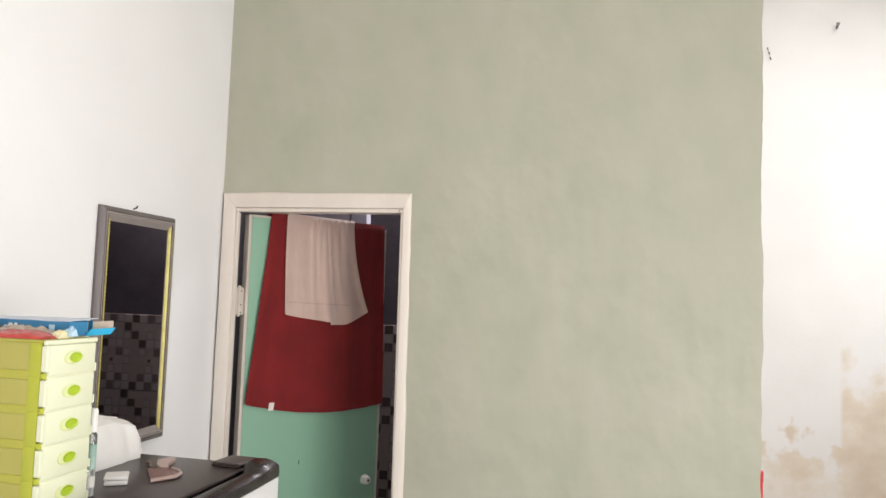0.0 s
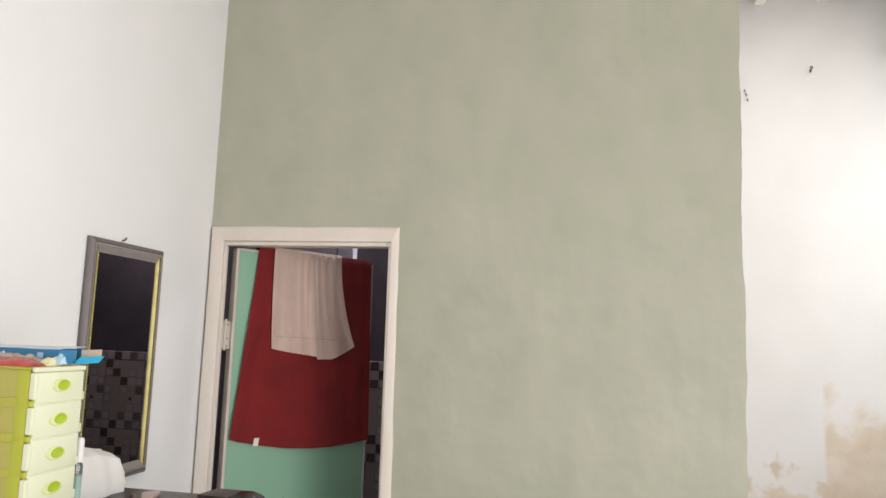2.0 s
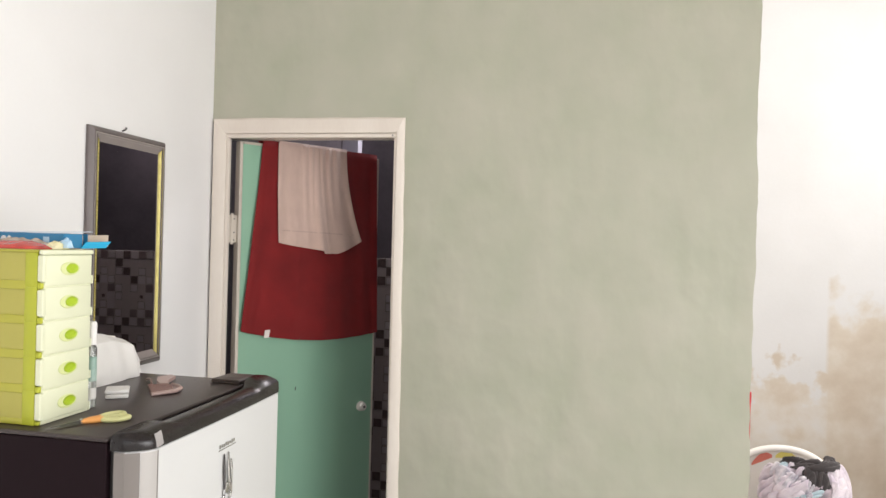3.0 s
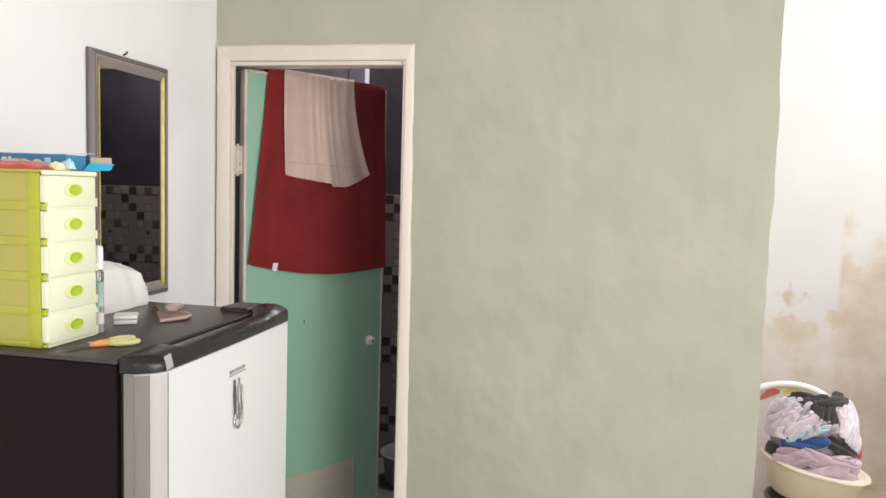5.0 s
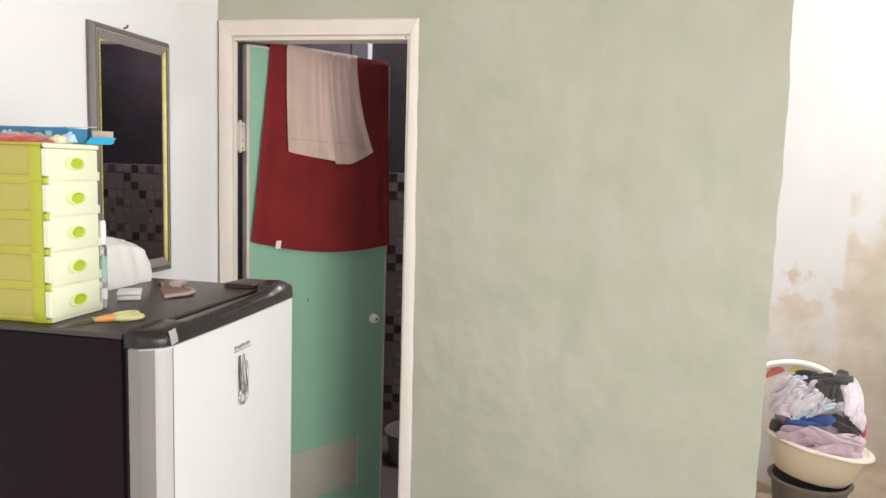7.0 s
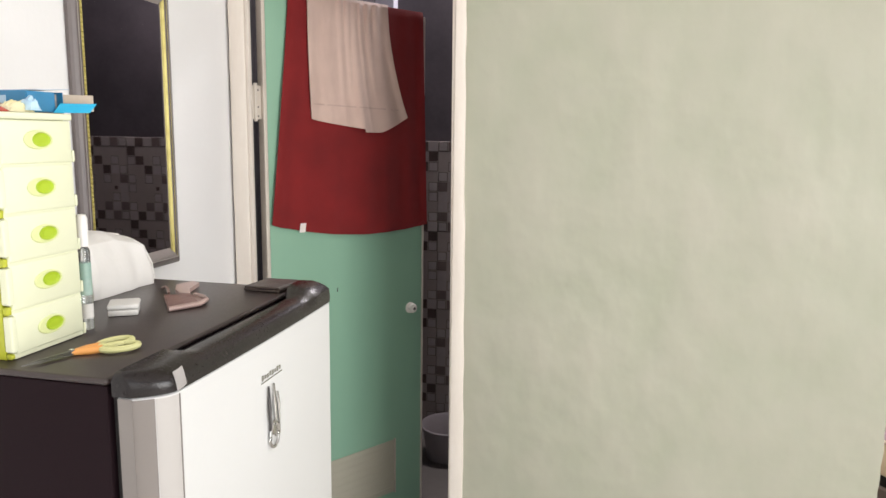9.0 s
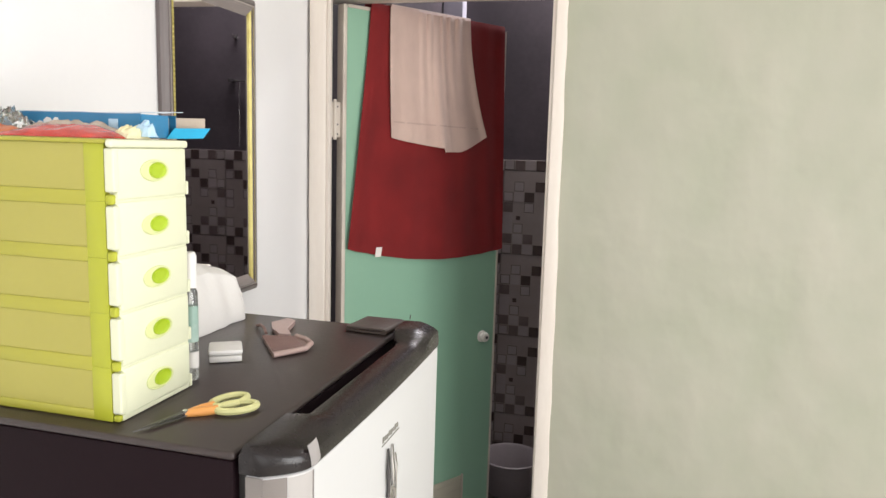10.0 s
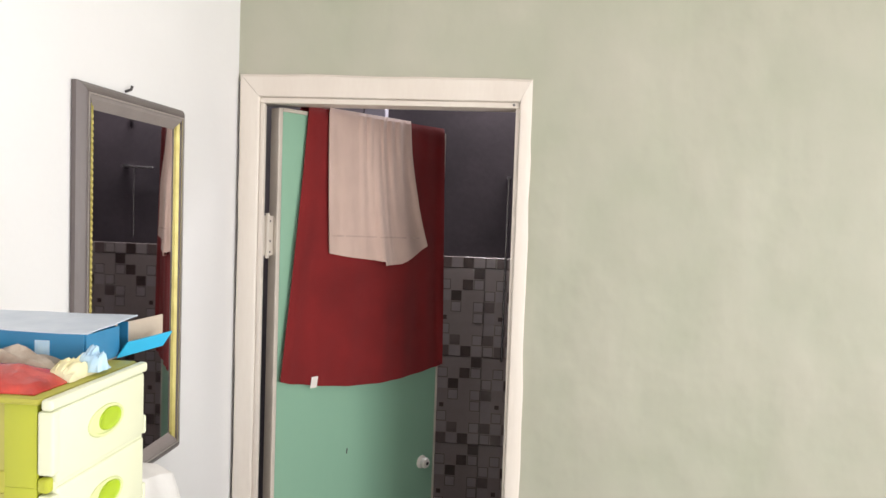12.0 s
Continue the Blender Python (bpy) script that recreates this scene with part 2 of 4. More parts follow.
TILE_LINE = mat("dark_printed_outline", (0.15, 0.115, 0.105), (0.09, 0.065, 0.06), 0.25, 60, 14, 0.5, 0.05)


def stain(m):
    """Rising damp on the old plaster: a brown patch with a straight edge and a low band."""
    nt = m.node_tree
    n, link = nt.nodes, nt.links.new
    p = n["Principled BSDF"]
    old = p.inputs["Base Color"].links[0].from_socket
    co = n.new("ShaderNodeTexCoord")
    xyz = n.new("ShaderNodeSeparateXYZ")
    link(co.outputs["Object"], xyz.inputs[0])
    ns = n.new("ShaderNodeTexNoise")
    ns.inputs["Scale"].default_value, ns.inputs["Detail"].default_value = 6.5, 8
    link(co.outputs["Object"], ns.inputs[0])

    def op(kind, a, b, c=None, clamp=False):
        q = n.new("ShaderNodeMath")
        q.operation, q.use_clamp = kind, clamp
        for i, v in enumerate((a, b, c)):
            if v is None:
                continue
            if isinstance(v, (int, float)):
                q.inputs[i].default_value = v
            else:
                link(v, q.inputs[i])
        return q.outputs[0]

    X, Z, N = xyz.outputs[0], xyz.outputs[2], ns.outputs[0]
    right = op("MULTIPLY_ADD", X, 45.0, -45.0 * 2.752, True)
    top = op("MULTIPLY_ADD", N, 1.1, 0.93)
    top = op("MULTIPLY_ADD", X, -0.3, op("ADD", top, 0.78))
    high = op("MULTIPLY", op("SUBTRACT", top, Z), 5.0, None, True)
    patch = op("MULTIPLY", right, high)
    low = op("MULTIPLY", op("SUBTRACT", op("MULTIPLY_ADD", N, 0.9, 0.45), Z), 17.0, None, True)
    low = op("MULTIPLY", low, op("MULTIPLY_ADD", N, 2.6, -0.5, True))
    both = op("MAXIMUM", op("MULTIPLY", patch, op("MULTIPLY_ADD", N, 1.4, 0.25, True)), low)
    tone = n.new("ShaderNodeMix")
    tone.data_type = "RGBA"
    tone.inputs["A"].default_value, tone.inputs["B"].default_value = (0.6, 0.54, 0.46, 1), (0.5, 0.425, 0.34, 1)
    link(op("MULTIPLY_ADD", N, 3.0, -1.1, True), tone.inputs["Factor"])
    mx = n.new("ShaderNodeMix")
    mx.data_type = "RGBA"
    link(both, mx.inputs["Factor"])
    link(old, mx.inputs["A"])
    link(tone.outputs["Result"], mx.inputs["B"])
    link(mx.outputs["Result"], p.inputs["Base Color"])


stain(PASSAGE_WALL)


# ---- mesh tools ----
def obj(name, bm, material, smooth=False):
    me = bpy.data.meshes.new(name)
    bmesh.ops.recalc_face_normals(bm, faces=bm.faces)
    if smooth:
        for f in bm.faces:
            f.smooth = True
    bm.to_mesh(me)
    bm.free()
    for m in material if isinstance(material, (list, tuple)) else [material]:
        me.materials.append(m)
    if smooth:
        me.set_sharp_from_angle(angle=radians(40))
    return new(name, me)


def thing(name, loc, label, category, group=""):
    ob = new(name)
    ob.empty_display_size = 0.05
    ob.location = loc
    return tagged(ob, label, category, group)


def part(name, bm, material, parent, label="", smooth=False):
    """One mesh of a thing, given in world metres."""
    ob = obj(name, bm, material, smooth)
    ob.parent = parent
    if not parent.parent and parent.type == "EMPTY":
        ob.matrix_parent_inverse = Matrix.Translation(-parent.location)
    if label:
        ob["label"] = label
    return ob


def setting(name, bm, material, label, category="wall", smooth=False):
    return tagged(obj(name, bm, material, smooth), label, category, "", "structure")


def box(x0, x1, y0, y1, z0, z1, bevel=0.0, seg=2, bm=None, m=None):
    bm = bm or bmesh.new()
    mm = Matrix.LocRotScale(((x0 + x1) / 2, (y0 + y1) / 2, (z0 + z1) / 2), None, (x1 - x0, y1 - y0, z1 - z0))
    if m:
        mm = m @ mm
    r = bmesh.ops.create_cube(bm, size=1, matrix=mm)
    if bevel:
        es = list({e for v in r["verts"] for e in v.link_edges})
        bmesh.ops.bevel(bm, geom=es, offset=bevel, segments=seg, affect="EDGES", profile=0.5)
    return bm


def tube(pts, r, seg=10, bm=None, closed=False, radii=None):
    """A round bar along points."""
    bm = bm or bmesh.new()
    pts = [Vector(p) for p in pts]
    n = len(pts)
    rings = []
    for i, p in enumerate(pts):
        if closed:
            d = pts[(i + 1) % n] - pts[i - 1]
        else:
            d = pts[min(i + 1, n - 1)] - pts[max(i - 1, 0)]
        q = d.to_track_quat("Z", "Y")
        rr = radii[i] if radii else r
        rings.append([bm.verts.new(p + q @ Vector((rr * math.cos(a), rr * math.sin(a), 0))) for a in [2 * math.pi * k / seg for k in range(seg)]])
    for i in range(n if closed else n - 1):
        A, B = rings[i], rings[(i + 1) % n]
        for k in range(seg):
            bm.faces.new((A[k], A[(k + 1) % seg], B[(k + 1) % seg], B[k]))
    if not closed:
        bm.faces.new(rings[0][::-1])
        bm.faces.new(rings[-1])
    return bm


def loft(loops, caps=(True, True), bm=None):
    """Faces between closed loops of equal length."""
    bm = bm or bmesh.new()
    vs = [[bm.verts.new(p) for p in l] for l in loops]
    for A, B in zip(vs, vs[1:]):
        k = len(A)
        for i in range(k):
            bm.faces.new((A[i], A[(i + 1) % k], B[(i + 1) % k], B[i]))
    if caps[0]:
        bm.faces.new(vs[0][::-1])
    if caps[1]:
        bm.faces.new(vs[-1])
    return bm


def lathe(cx, cy, prof, seg=32, sx=1.0, sy=1.0, caps=(True, True), bm=None):
    return loft([[(cx + r * sx * math.cos(a), cy + r * sy * math.sin(a), z) for a in [2 * math.pi * i / seg for i in range(seg)]] for r, z in prof], caps, bm)


def sheet(nu, nv, fn, thick=0.0, bm=None):
    """A surface fn(u, v) with u, v in 0..1, given thickness along its normals."""
    bm = bm or bmesh.new()
    g = [[Vector(fn(i / nu, j / nv)) for i in range(nu + 1)] for j in range(nv + 1)]
    V = [[bm.verts.new(p) for p in row] for row in g]
    for j in range(nv):
        for i in range(nu):
            bm.faces.new((V[j][i], V[j][i + 1], V[j + 1][i + 1], V[j + 1][i]))
    if thick:
        bm.normal_update()
        W = [[bm.verts.new(v.co - v.normal * thick) for v in row] for row in V]
        for j in range(nv):
            for i in range(nu):
                bm.faces.new((W[j][i], W[j + 1][i], W[j + 1][i + 1], W[j][i + 1]))
        for j in range(nv):
            for i in (0, nu):
                bm.faces.new((V[j][i], V[j + 1][i], W[j + 1][i], W[j][i]))
        for i in range(nu):
            for j in (0, nv):
                bm.faces.new((V[j][i], V[j][i + 1], W[j][i + 1], W[j][i]))
    return bm


def wob(x, y, z, s=1.0):
    return noise.noise(Vector((x * s, y * s, z * s)))


# ---- large structure ----
ROOM_X, ROOM_Y, ROOF_Z, BACK_Y = 3.6, -4.6, 3.7, 1.62

setting("ground", box(-60, 60, -60, 60, -0.3, -0.16), GROUND, "bare grey ground outside the house", "ground")
bm = box(-0.12, ROOM_X + 0.12, ROOM_Y - 0.12, 0.06, -0.12, 0)
box(1.93, ROOM_X + 0.12, 0.06, BACK_Y + 0.12, -0.12, 0, bm=bm)
setting("floor", bm, FLOOR_TILE, "pale plain floor of the kitchen", "floor")
setting("wall_west", box(-0.12, 0, ROOM_Y - 0.12, BACK_Y + 0.12, 0, ROOF_Z - 0.003), WHITE_WALL, "bright white painted plaster wall")

# the wall of the passage, with damp stains
setting("wall_north", box(1.93, ROOM_X + 0.12, BACK_Y, BACK_Y + 0.12, 0, ROOF_Z - 0.003), PASSAGE_WALL, "white passage wall with brown damp stains")

# the unseen east wall: a wide opening, and one added at the passage for fill light
bm = box(ROOM_X, ROOM_X + 0.12, ROOM_Y - 0.12, -4.0, 0, ROOF_Z - 0.003)
box(ROOM_X, ROOM_X + 0.12, -1.5, 0.3, 0, ROOF_Z - 0.003, bm=bm)
box(ROOM_X, ROOM_X + 0.12, 1.4, BACK_Y - 0.002, 0, ROOF_Z - 0.003, bm=bm)
box(ROOM_X, ROOM_X + 0.12, 0.3, 1.4, 0, 1.4, bm=bm)
box(ROOM_X, ROOM_X + 0.12, 0.3, 1.4, 3.4, ROOF_Z - 0.003, bm=bm)
box(ROOM_X, ROOM_X + 0.12, -4.0, -1.5, 2.65, ROOF_Z - 0.003, bm=bm)
box(ROOM_X, ROOM_X + 0.12, -4.0, -1.5, 0, 0.45, bm=bm)
setting("wall_east", bm, WHITE_WALL, "white plaster wall with a wide window opening and one opening added for fill light")

# the south wall behind the walk has a window
bm = box(0.002, 0.7, ROOM_Y - 0.12, ROOM_Y, 0, ROOF_Z - 0.003)
box(2.5, ROOM_X - 0.002, ROOM_Y - 0.12, ROOM_Y, 0, ROOF_Z - 0.003, bm=bm)
box(0.7, 2.5, ROOM_Y - 0.12, ROOM_Y, 2.5, ROOF_Z - 0.003, bm=bm)
box(0.7, 2.5, ROOM_Y - 0.12, ROOM_Y, 0, 0.7, bm=bm)
setting("wall_south", bm, WHITE_WALL, "white plaster wall with a window opening")

# roof, with one unseen opening added over the passage for a fill lamp
bm = box(-0.12, 2.4, ROOM_Y - 0.12, BACK_Y + 0.12, ROOF_Z, ROOF_Z + 0.05)
box(3.3, ROOM_X + 0.12, ROOM_Y - 0.12, BACK_Y + 0.12, ROOF_Z, ROOF_Z + 0.05, bm=bm)
box(2.4, 3.3, ROOM_Y - 0.12, -0.2, ROOF_Z, ROOF_Z + 0.05, bm=bm)
box(2.4, 3.3, 0.7, BACK_Y + 0.12, ROOF_Z, ROOF_Z + 0.05, bm=bm)
setting("ceiling", bm, ROOF, "pale underside of the roof sheets", "ceiling")

# green wall with the bathroom door's opening, its right edge uneven
GX0, GX1, GZ1, GT = 0.0, 2.033, 3.222, 0.12
OX, OZ = 0.776, 2.035


def edge_shift(z):
    return 0.007 * wob(3.1, 1.7, z, 6.0) + 0.005 * wob(0.3, 4.2, z, 17.0)


def green_wall():
    bm = bmesh.new()
    xs = sorted(set([0.0, 0.25, 0.5, OX] + [OX + (GX1 - OX) * i / 60 for i in range(61)]))
    zs = sorted(set([OZ * i / 80 for i in range(81)] + [OZ + (GZ1 - OZ) * i / 46 for i in range(47)]))
    F, B = {}, {}
    for i, x in enumerate(xs):
        for j, z in enumerate(zs):
            dx = edge_shift(z) if i == len(xs) - 1 else 0.0
            dz = 0.026 * wob(x, 2.0, 0.4, 5.0) + 0.02 * wob(x, 5.0, 0.4, 14.0) if j == len(zs) - 1 else 0.0
            dy = 0.007 * wob(x, 0.0, z * 0.8, 2.4) + 0.0035 * wob(x, 3.0, z * 0.9, 6.5) + 0.0016 * wob(x, 7.0, z, 13.0)
            if x <= OX and z <= OZ + 0.01 or x < 0.01:
                dy = 0.0
            F[i, j] = bm.verts.new((x + dx, dy, z + dz))
            B[i, j] = bm.verts.new((x + dx, GT, z + dz))

    def solid(i, j):
        return 0 <= i < len(xs) - 1 and 0 <= j < len(zs) - 1 and not (xs[i] < OX - 1e-6 and zs[j] < OZ - 1e-6)

    for i in range(len(xs) - 1):
        for j in range(len(zs) - 1):
            if not solid(i, j):
                continue
            bm.faces.new((F[i, j], F[i + 1, j], F[i + 1, j + 1], F[i, j + 1])).smooth = True
            bm.faces.new((B[i, j], B[i, j + 1], B[i + 1, j + 1], B[i + 1, j])).material_index = 2
            for di, dj, a, b in ((-1, 0, (i, j), (i, j + 1)), (1, 0, (i + 1, j), (i + 1, j + 1)), (0, -1, (i, j), (i + 1, j)), (0, 1, (i, j + 1), (i + 1, j + 1))):
                if not solid(i + di, j + dj):
                    bm.faces.new((F[a], F[b], B[b], B[a])).material_index = 1
    return bm


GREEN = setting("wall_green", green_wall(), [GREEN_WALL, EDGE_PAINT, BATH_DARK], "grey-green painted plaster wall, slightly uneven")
GREEN.data.set_sharp_from_angle(angle=radians(40))
setting("wall_bathroom_east", box(1.93, 2.024, GT + 0.002, BACK_Y - 0.002, 0, GZ1 + 0.3), EDGE_PAINT, "white outer side of the bathroom wall")
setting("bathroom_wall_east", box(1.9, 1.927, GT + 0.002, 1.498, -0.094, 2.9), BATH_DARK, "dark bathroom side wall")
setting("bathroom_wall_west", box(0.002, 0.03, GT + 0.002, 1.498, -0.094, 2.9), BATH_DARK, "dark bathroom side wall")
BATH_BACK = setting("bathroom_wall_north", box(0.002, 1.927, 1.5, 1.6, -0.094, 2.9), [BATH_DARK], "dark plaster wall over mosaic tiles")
setting("bathroom_floor", box(0.0, 1.928, 0.0605, 1.6, -0.13, -0.095), BATH_FLOOR, "dark wet bathroom floor", "floor")
# unseen ceiling, left open only where the added fill lamp shines down
bm = box(0.002, 1.927, GT + 0.002, 1.2, 2.902, 2.94)
box(0.002, 0.44, 1.2, 1.6, 2.902, 2.94, bm=bm)
box(1.26, 1.927, 1.2, 1.6, 2.902, 2.94, bm=bm)
box(0.44, 1.26, 1.46, 1.6, 2.902, 2.94, bm=bm)
setting("bathroom_ceiling", bm, BATH_DARK, "dark unseen bathroom ceiling with a hole for the added lamp", "ceiling")
# pale bluish upright in the far left corner of the bathroom
setting("bathroom_pale_upright", box(0.035, 0.135, 1.42, 1.498, -0.094, 2.898, 0.004), mat("pale_bluish_grey", (0.5, 0.47, 0.54), (0.42, 0.4, 0.46), 0.8, 50, 4, 0.4, 0.3), "pale bluish grey upright strip in the bathroom corner", "pillar")

# door frame, cream paint, with mitred face and a rebate behind it
frame_ob = thing("door_frame", (0.4, 0, 0), "cream painted wooden frame of the bathroom door", "door frame")
frame_ob["kind"] = "structure"


def jamb(xa, xb, za, zb, right=False):
    """One upright of the frame, its outer edge a little ragged with paint."""
    bm = bmesh.new()
    loops = []
    for k in range(41):
        z = za + (zb - za) * k / 40
        o = 0.003 * wob(z * 7, 0.2, 1.3) + 0.002 * wob(z * 23, 1.2, 4.0)
        a, b = (xa, xb + o + 0.018 * (1 - z / 2.05)) if right else (xa + 0.5 * o, xb)
        if k == 40:
            inner, outer = (a, b) if right else (b, a)
            top = lambda x: 1.9928 + 0.06 * (x - inner) / (outer - inner)
            loops.append([(x, y, top(x)) for x, y in ((a + 0.003, -0.014), (b - 0.006, -0.014), (b, -0.009), (b, 0.0), (b, 0.012 if not right else 0.03), (a, 0.012 if not right else 0.03), (a, -0.011))])
            continue
        loops.append([(a + 0.003, -0.014, z), (b - 0.006, -0.014, z), (b, -0.009, z), (b, -0.0, z), (b, 0.012 if not right else 0.03, z), (a, 0.012 if not right else 0.03, z), (a, -0.011, z)])
    return loft(loops)


part("jamb", jamb(0.009, 0.063, 0.0, 1.992), FRAME_PAINT, frame_ob, smooth=True)
part("jamb", jamb(0.757, 0.788, 0.0, 1.992, True), FRAME_PAINT, frame_ob, smooth=True)
loops = []
for k in range(31):
    f = k / 30
    ring = []
    for y, z in ((-0.014, 1.996), (-0.014, 2.046), (-0.008, 2.053), (0.03, 2.053), (0.03, 1.9935), (-0.011, 1.9935)):
        rise = (z - 1.9935) / 0.06
        x = (0.0635 - 0.054 * rise) * (1 - f) + (0.7565 + 0.031 * rise) * f
        ring.append((x, y, z + (0.003 * wob(x * 9, 0.6, 2.3) if z > 2.04 else 0.0)))
    loops.append(ring)
part("head", loft(loops), FRAME_PAINT, frame_ob, smooth=True)
part("bead", box(0.063, 0.757, -0.006, 0.03, 1.978, 1.9925, 0.002), FRAME_PAINT, frame_ob)
part("bead", box(0.0633, 0.076, -0.004, 0.012, 0.0, 1.9775, 0.002), FRAME_PAINT, frame_ob)
part("bead", loft([[(xa, y, z) for xa, y in ((a, -0.004), (0.7567, -0.004), (0.7567, 0.03), (a, 0.03))] for a, z in ((0.7555, 0.0), (0.7475, 1.9775))]), FRAME_PAINT, frame_ob)
# added dark strip: gives the gap at the hinge side its shade by colour
setting("hinge_gap_shade", box(0.002, 0.03, 0.0135, 0.1195, 0.0, 1.983), BATH_DARK, "dark strip added for the shade in the gap behind the door frame")
part("rebate", box(0.765, 0.788, 0.031, 0.118, 0.0, 1.99, 0.002), FRAME_PAINT, frame_ob)
part("rebate", box(0.009, 0.764, 0.031, 0.118, 1.985, 2.03, 0.002), FRAME_PAINT, frame_ob)
frame_screw = part("screw", lathe(0, 0, [(0.003, 0), (0.003, 0.002), (0.001, 0.003)], 10), DARK_METAL, frame_ob)
frame_screw.matrix_basis = pose(0.742, -0.006, 1.986, 90)

# ---- bathroom door, open inwards ----
HX, HY, DX, DY = 0.10, 0.03, 0.5622, 0.827
NX, NY = DY, -DX


def leaf(a, off, z):
    """A point of the open door: along it from the hinge, out of its front face, height."""
    return (HX + DX * a + NX * off, HY + DY * a + NY * off, z)


LEAF_M = Matrix(((DX, -NX, 0, HX), (DY, -NY, 0, HY), (0, 0, 1, 0), (0, 0, 0, 1)))
door = thing("bathroom_door", (HX, HY, -0.07), "mint green plastic bathroom door standing half open", "door")
part("leaf", box(0.018, 0.708, 0.0, 0.034, -0.07, 1.962, bm=None, m=LEAF_M), DOOR_GREEN, door)
part("edge_strip", box(0.004, 0.0175, -0.002, 0.036, -0.074, 1.972, 0.003, m=LEAF_M), DOOR_EDGE, door, "cream plastic edge strip")
part("edge_strip", box(0.706, 0.716, -0.002, 0.036, -0.074, 1.972, 0.002, m=LEAF_M), DOOR_EDGE, door, "cream plastic edge strip")
part("edge_strip", box(0.018, 0.705, -0.002, 0.036, 1.9625, 1.973, 0.002, m=LEAF_M), DOOR_EDGE, door, "cream plastic edge strip")
vent = part("vent_panel", box(0.19, 0.56, -0.006, -0.0005, 0.055, 0.282, 0.002, m=LEAF_M), VENT, door, "beige plastic vent panel")
for k in range(7):
    part("slat", box(0.2, 0.55, -0.009, -0.0065, 0.07 + 0.03 * k, 0.082 + 0.03 * k, 0.001, m=LEAF_M), VENT, vent)
part("vent_edge", box(0.561, 0.567, -0.008, -0.0005, 0.05, 0.287, 0.001, m=LEAF_M), DOOR_EDGE, door)
knob_m = LEAF_M @ pose(0.645, -0.0005, 0.825, 90)
bm = lathe(0, 0, [(0.023, 0), (0.023, 0.003), (0.014, 0.006), (0.012, 0.01), (0.017, 0.014), (0.019, 0.02), (0.016, 0.026), (0.008, 0.028)], 24)
bm.transform(knob_m)
knob = part("knob", bm, CHAIR_WHITE, door, "white round door knob", True)
bm = lathe(0, 0, [(0.006, 0.0282), (0.006, 0.03), (0.003, 0.0305)], 12)
bm.transform(knob_m)
part("key_button", bm, DARK_METAL, knob)
part("strike", box(0.7165, 0.7185, 0.006, 0.028, 0.78, 0.95, 0.0005, m=LEAF_M), DARK_METAL, door)
for hz in (1.62, 0.3):
    h = part("hinge", box(-0.032, 0.0035, 0.012, 0.03, hz - 0.055, hz + 0.055, 0.002, m=LEAF_M), DOOR_EDGE, door, "worn cream painted hinge")
    part("hinge_pin", tube([leaf(-0.018, -0.01, hz - 0.062), leaf(-0.018, -0.01, hz + 0.062)], 0.006), DOOR_EDGE, h)
    for s in (-0.045, -0.015, 0.04):
        part("screw", tube([leaf(-0.008, -0.0125, hz + s), leaf(-0.008, -0.0105, hz + s)], 0.003, 8), DARK_METAL, h)
part("scratch", tube([leaf(0.29, 0.001, 0.94), leaf(0.292, 0.001, 0.955)], 0.0018, 6), DARK_METAL, door)


# ---- towels over the door ----
def tented(a):
    """How far the cloth stands off the door: fullest a little past its middle."""
    return 0.018 * math.exp(-(((a - 0.42) / (0.26 if a < 0.42 else 0.2)) ** 2))


def towel(top_l, top_r, bot_l, bot_r, hem, out, folds, back, n=64, flare=1.15):
    """Cloth laid over the top of the door; hem gives the height of its lower edge."""
    ztop = 1.979 + out * 0.5

    def fn(u, v):
        s = v * 1.25 - 0.25
        zb = hem(u)
        if s < 0:
            w = -s / 0.25
            a = top_l + (top_r - top_l) * u
            return leaf(a, -0.037 - out - 0.004 * w, ztop - back * w ** 0.9 - 0.0)
        if s < 0.05:
            w = s / 0.05
            ang = math.pi * w
            a = top_l + (top_r - top_l) * u
            return leaf(a, -0.0175 - (0.0195 + out) * math.cos(ang), ztop + (0.006 + 0.3 * out) * math.sin(ang))
        w = (s - 0.05) / 0.95
        a = top_l + (top_r - top_l) * u + ((bot_l - top_l) * (1 - u) + (bot_r - top_r) * u ** 1.5) * w ** flare
        z = ztop - (ztop - zb) * w
        o = out + 0.002 + tented(a) * min(1.0, 0.15 + w * 1.6)
        for c, wd, amp, grow in folds:
            cc = c + (c - 0.5) * 0.06 * w
            o += amp * math.exp(-((u - cc) / wd) ** 2) * (0.35 + 0.65 * min(1, w * grow) if grow > 0 else max(0.0, 1 + w * grow))
        o += 0.003 * wob(u * 5, w * 3, out * 90) + 0.0012 * wob(u * 17, w * 9, 4.0)
        return leaf(a - 0.7 * o, o, z)

    return sheet(n, 56, fn, 0.004)


def red_edge(u):
    return 0.006 + 1.206 * (1 - u) * (1 - 2 * u) + 4.595 * u * (1 - u) + 1.16 * u * (2 * u - 1)


def pink_edge(u):
    if u < 0.57:
        return 1.571 - 0.05 * u ** 0.8
    return 1.527 + 0.058 * max(0.0, (u - 0.72) / 0.28) ** 1.3


RED_FOLDS = [(0.05, 0.04, 0.01, 2), (0.2, 0.06, 0.005, 1), (0.36, 0.05, 0.006, 1), (0.57, 0.05, 0.006, 1), (0.7, 0.05, 0.005, 1), (0.86, 0.05, 0.008, 1), (0.98, 0.04, 0.014, 1.5)]
red = thing("bath_towel", leaf(0.4, 0.01, 1.15), "large dark red terry towel draped over the open door", "towel")
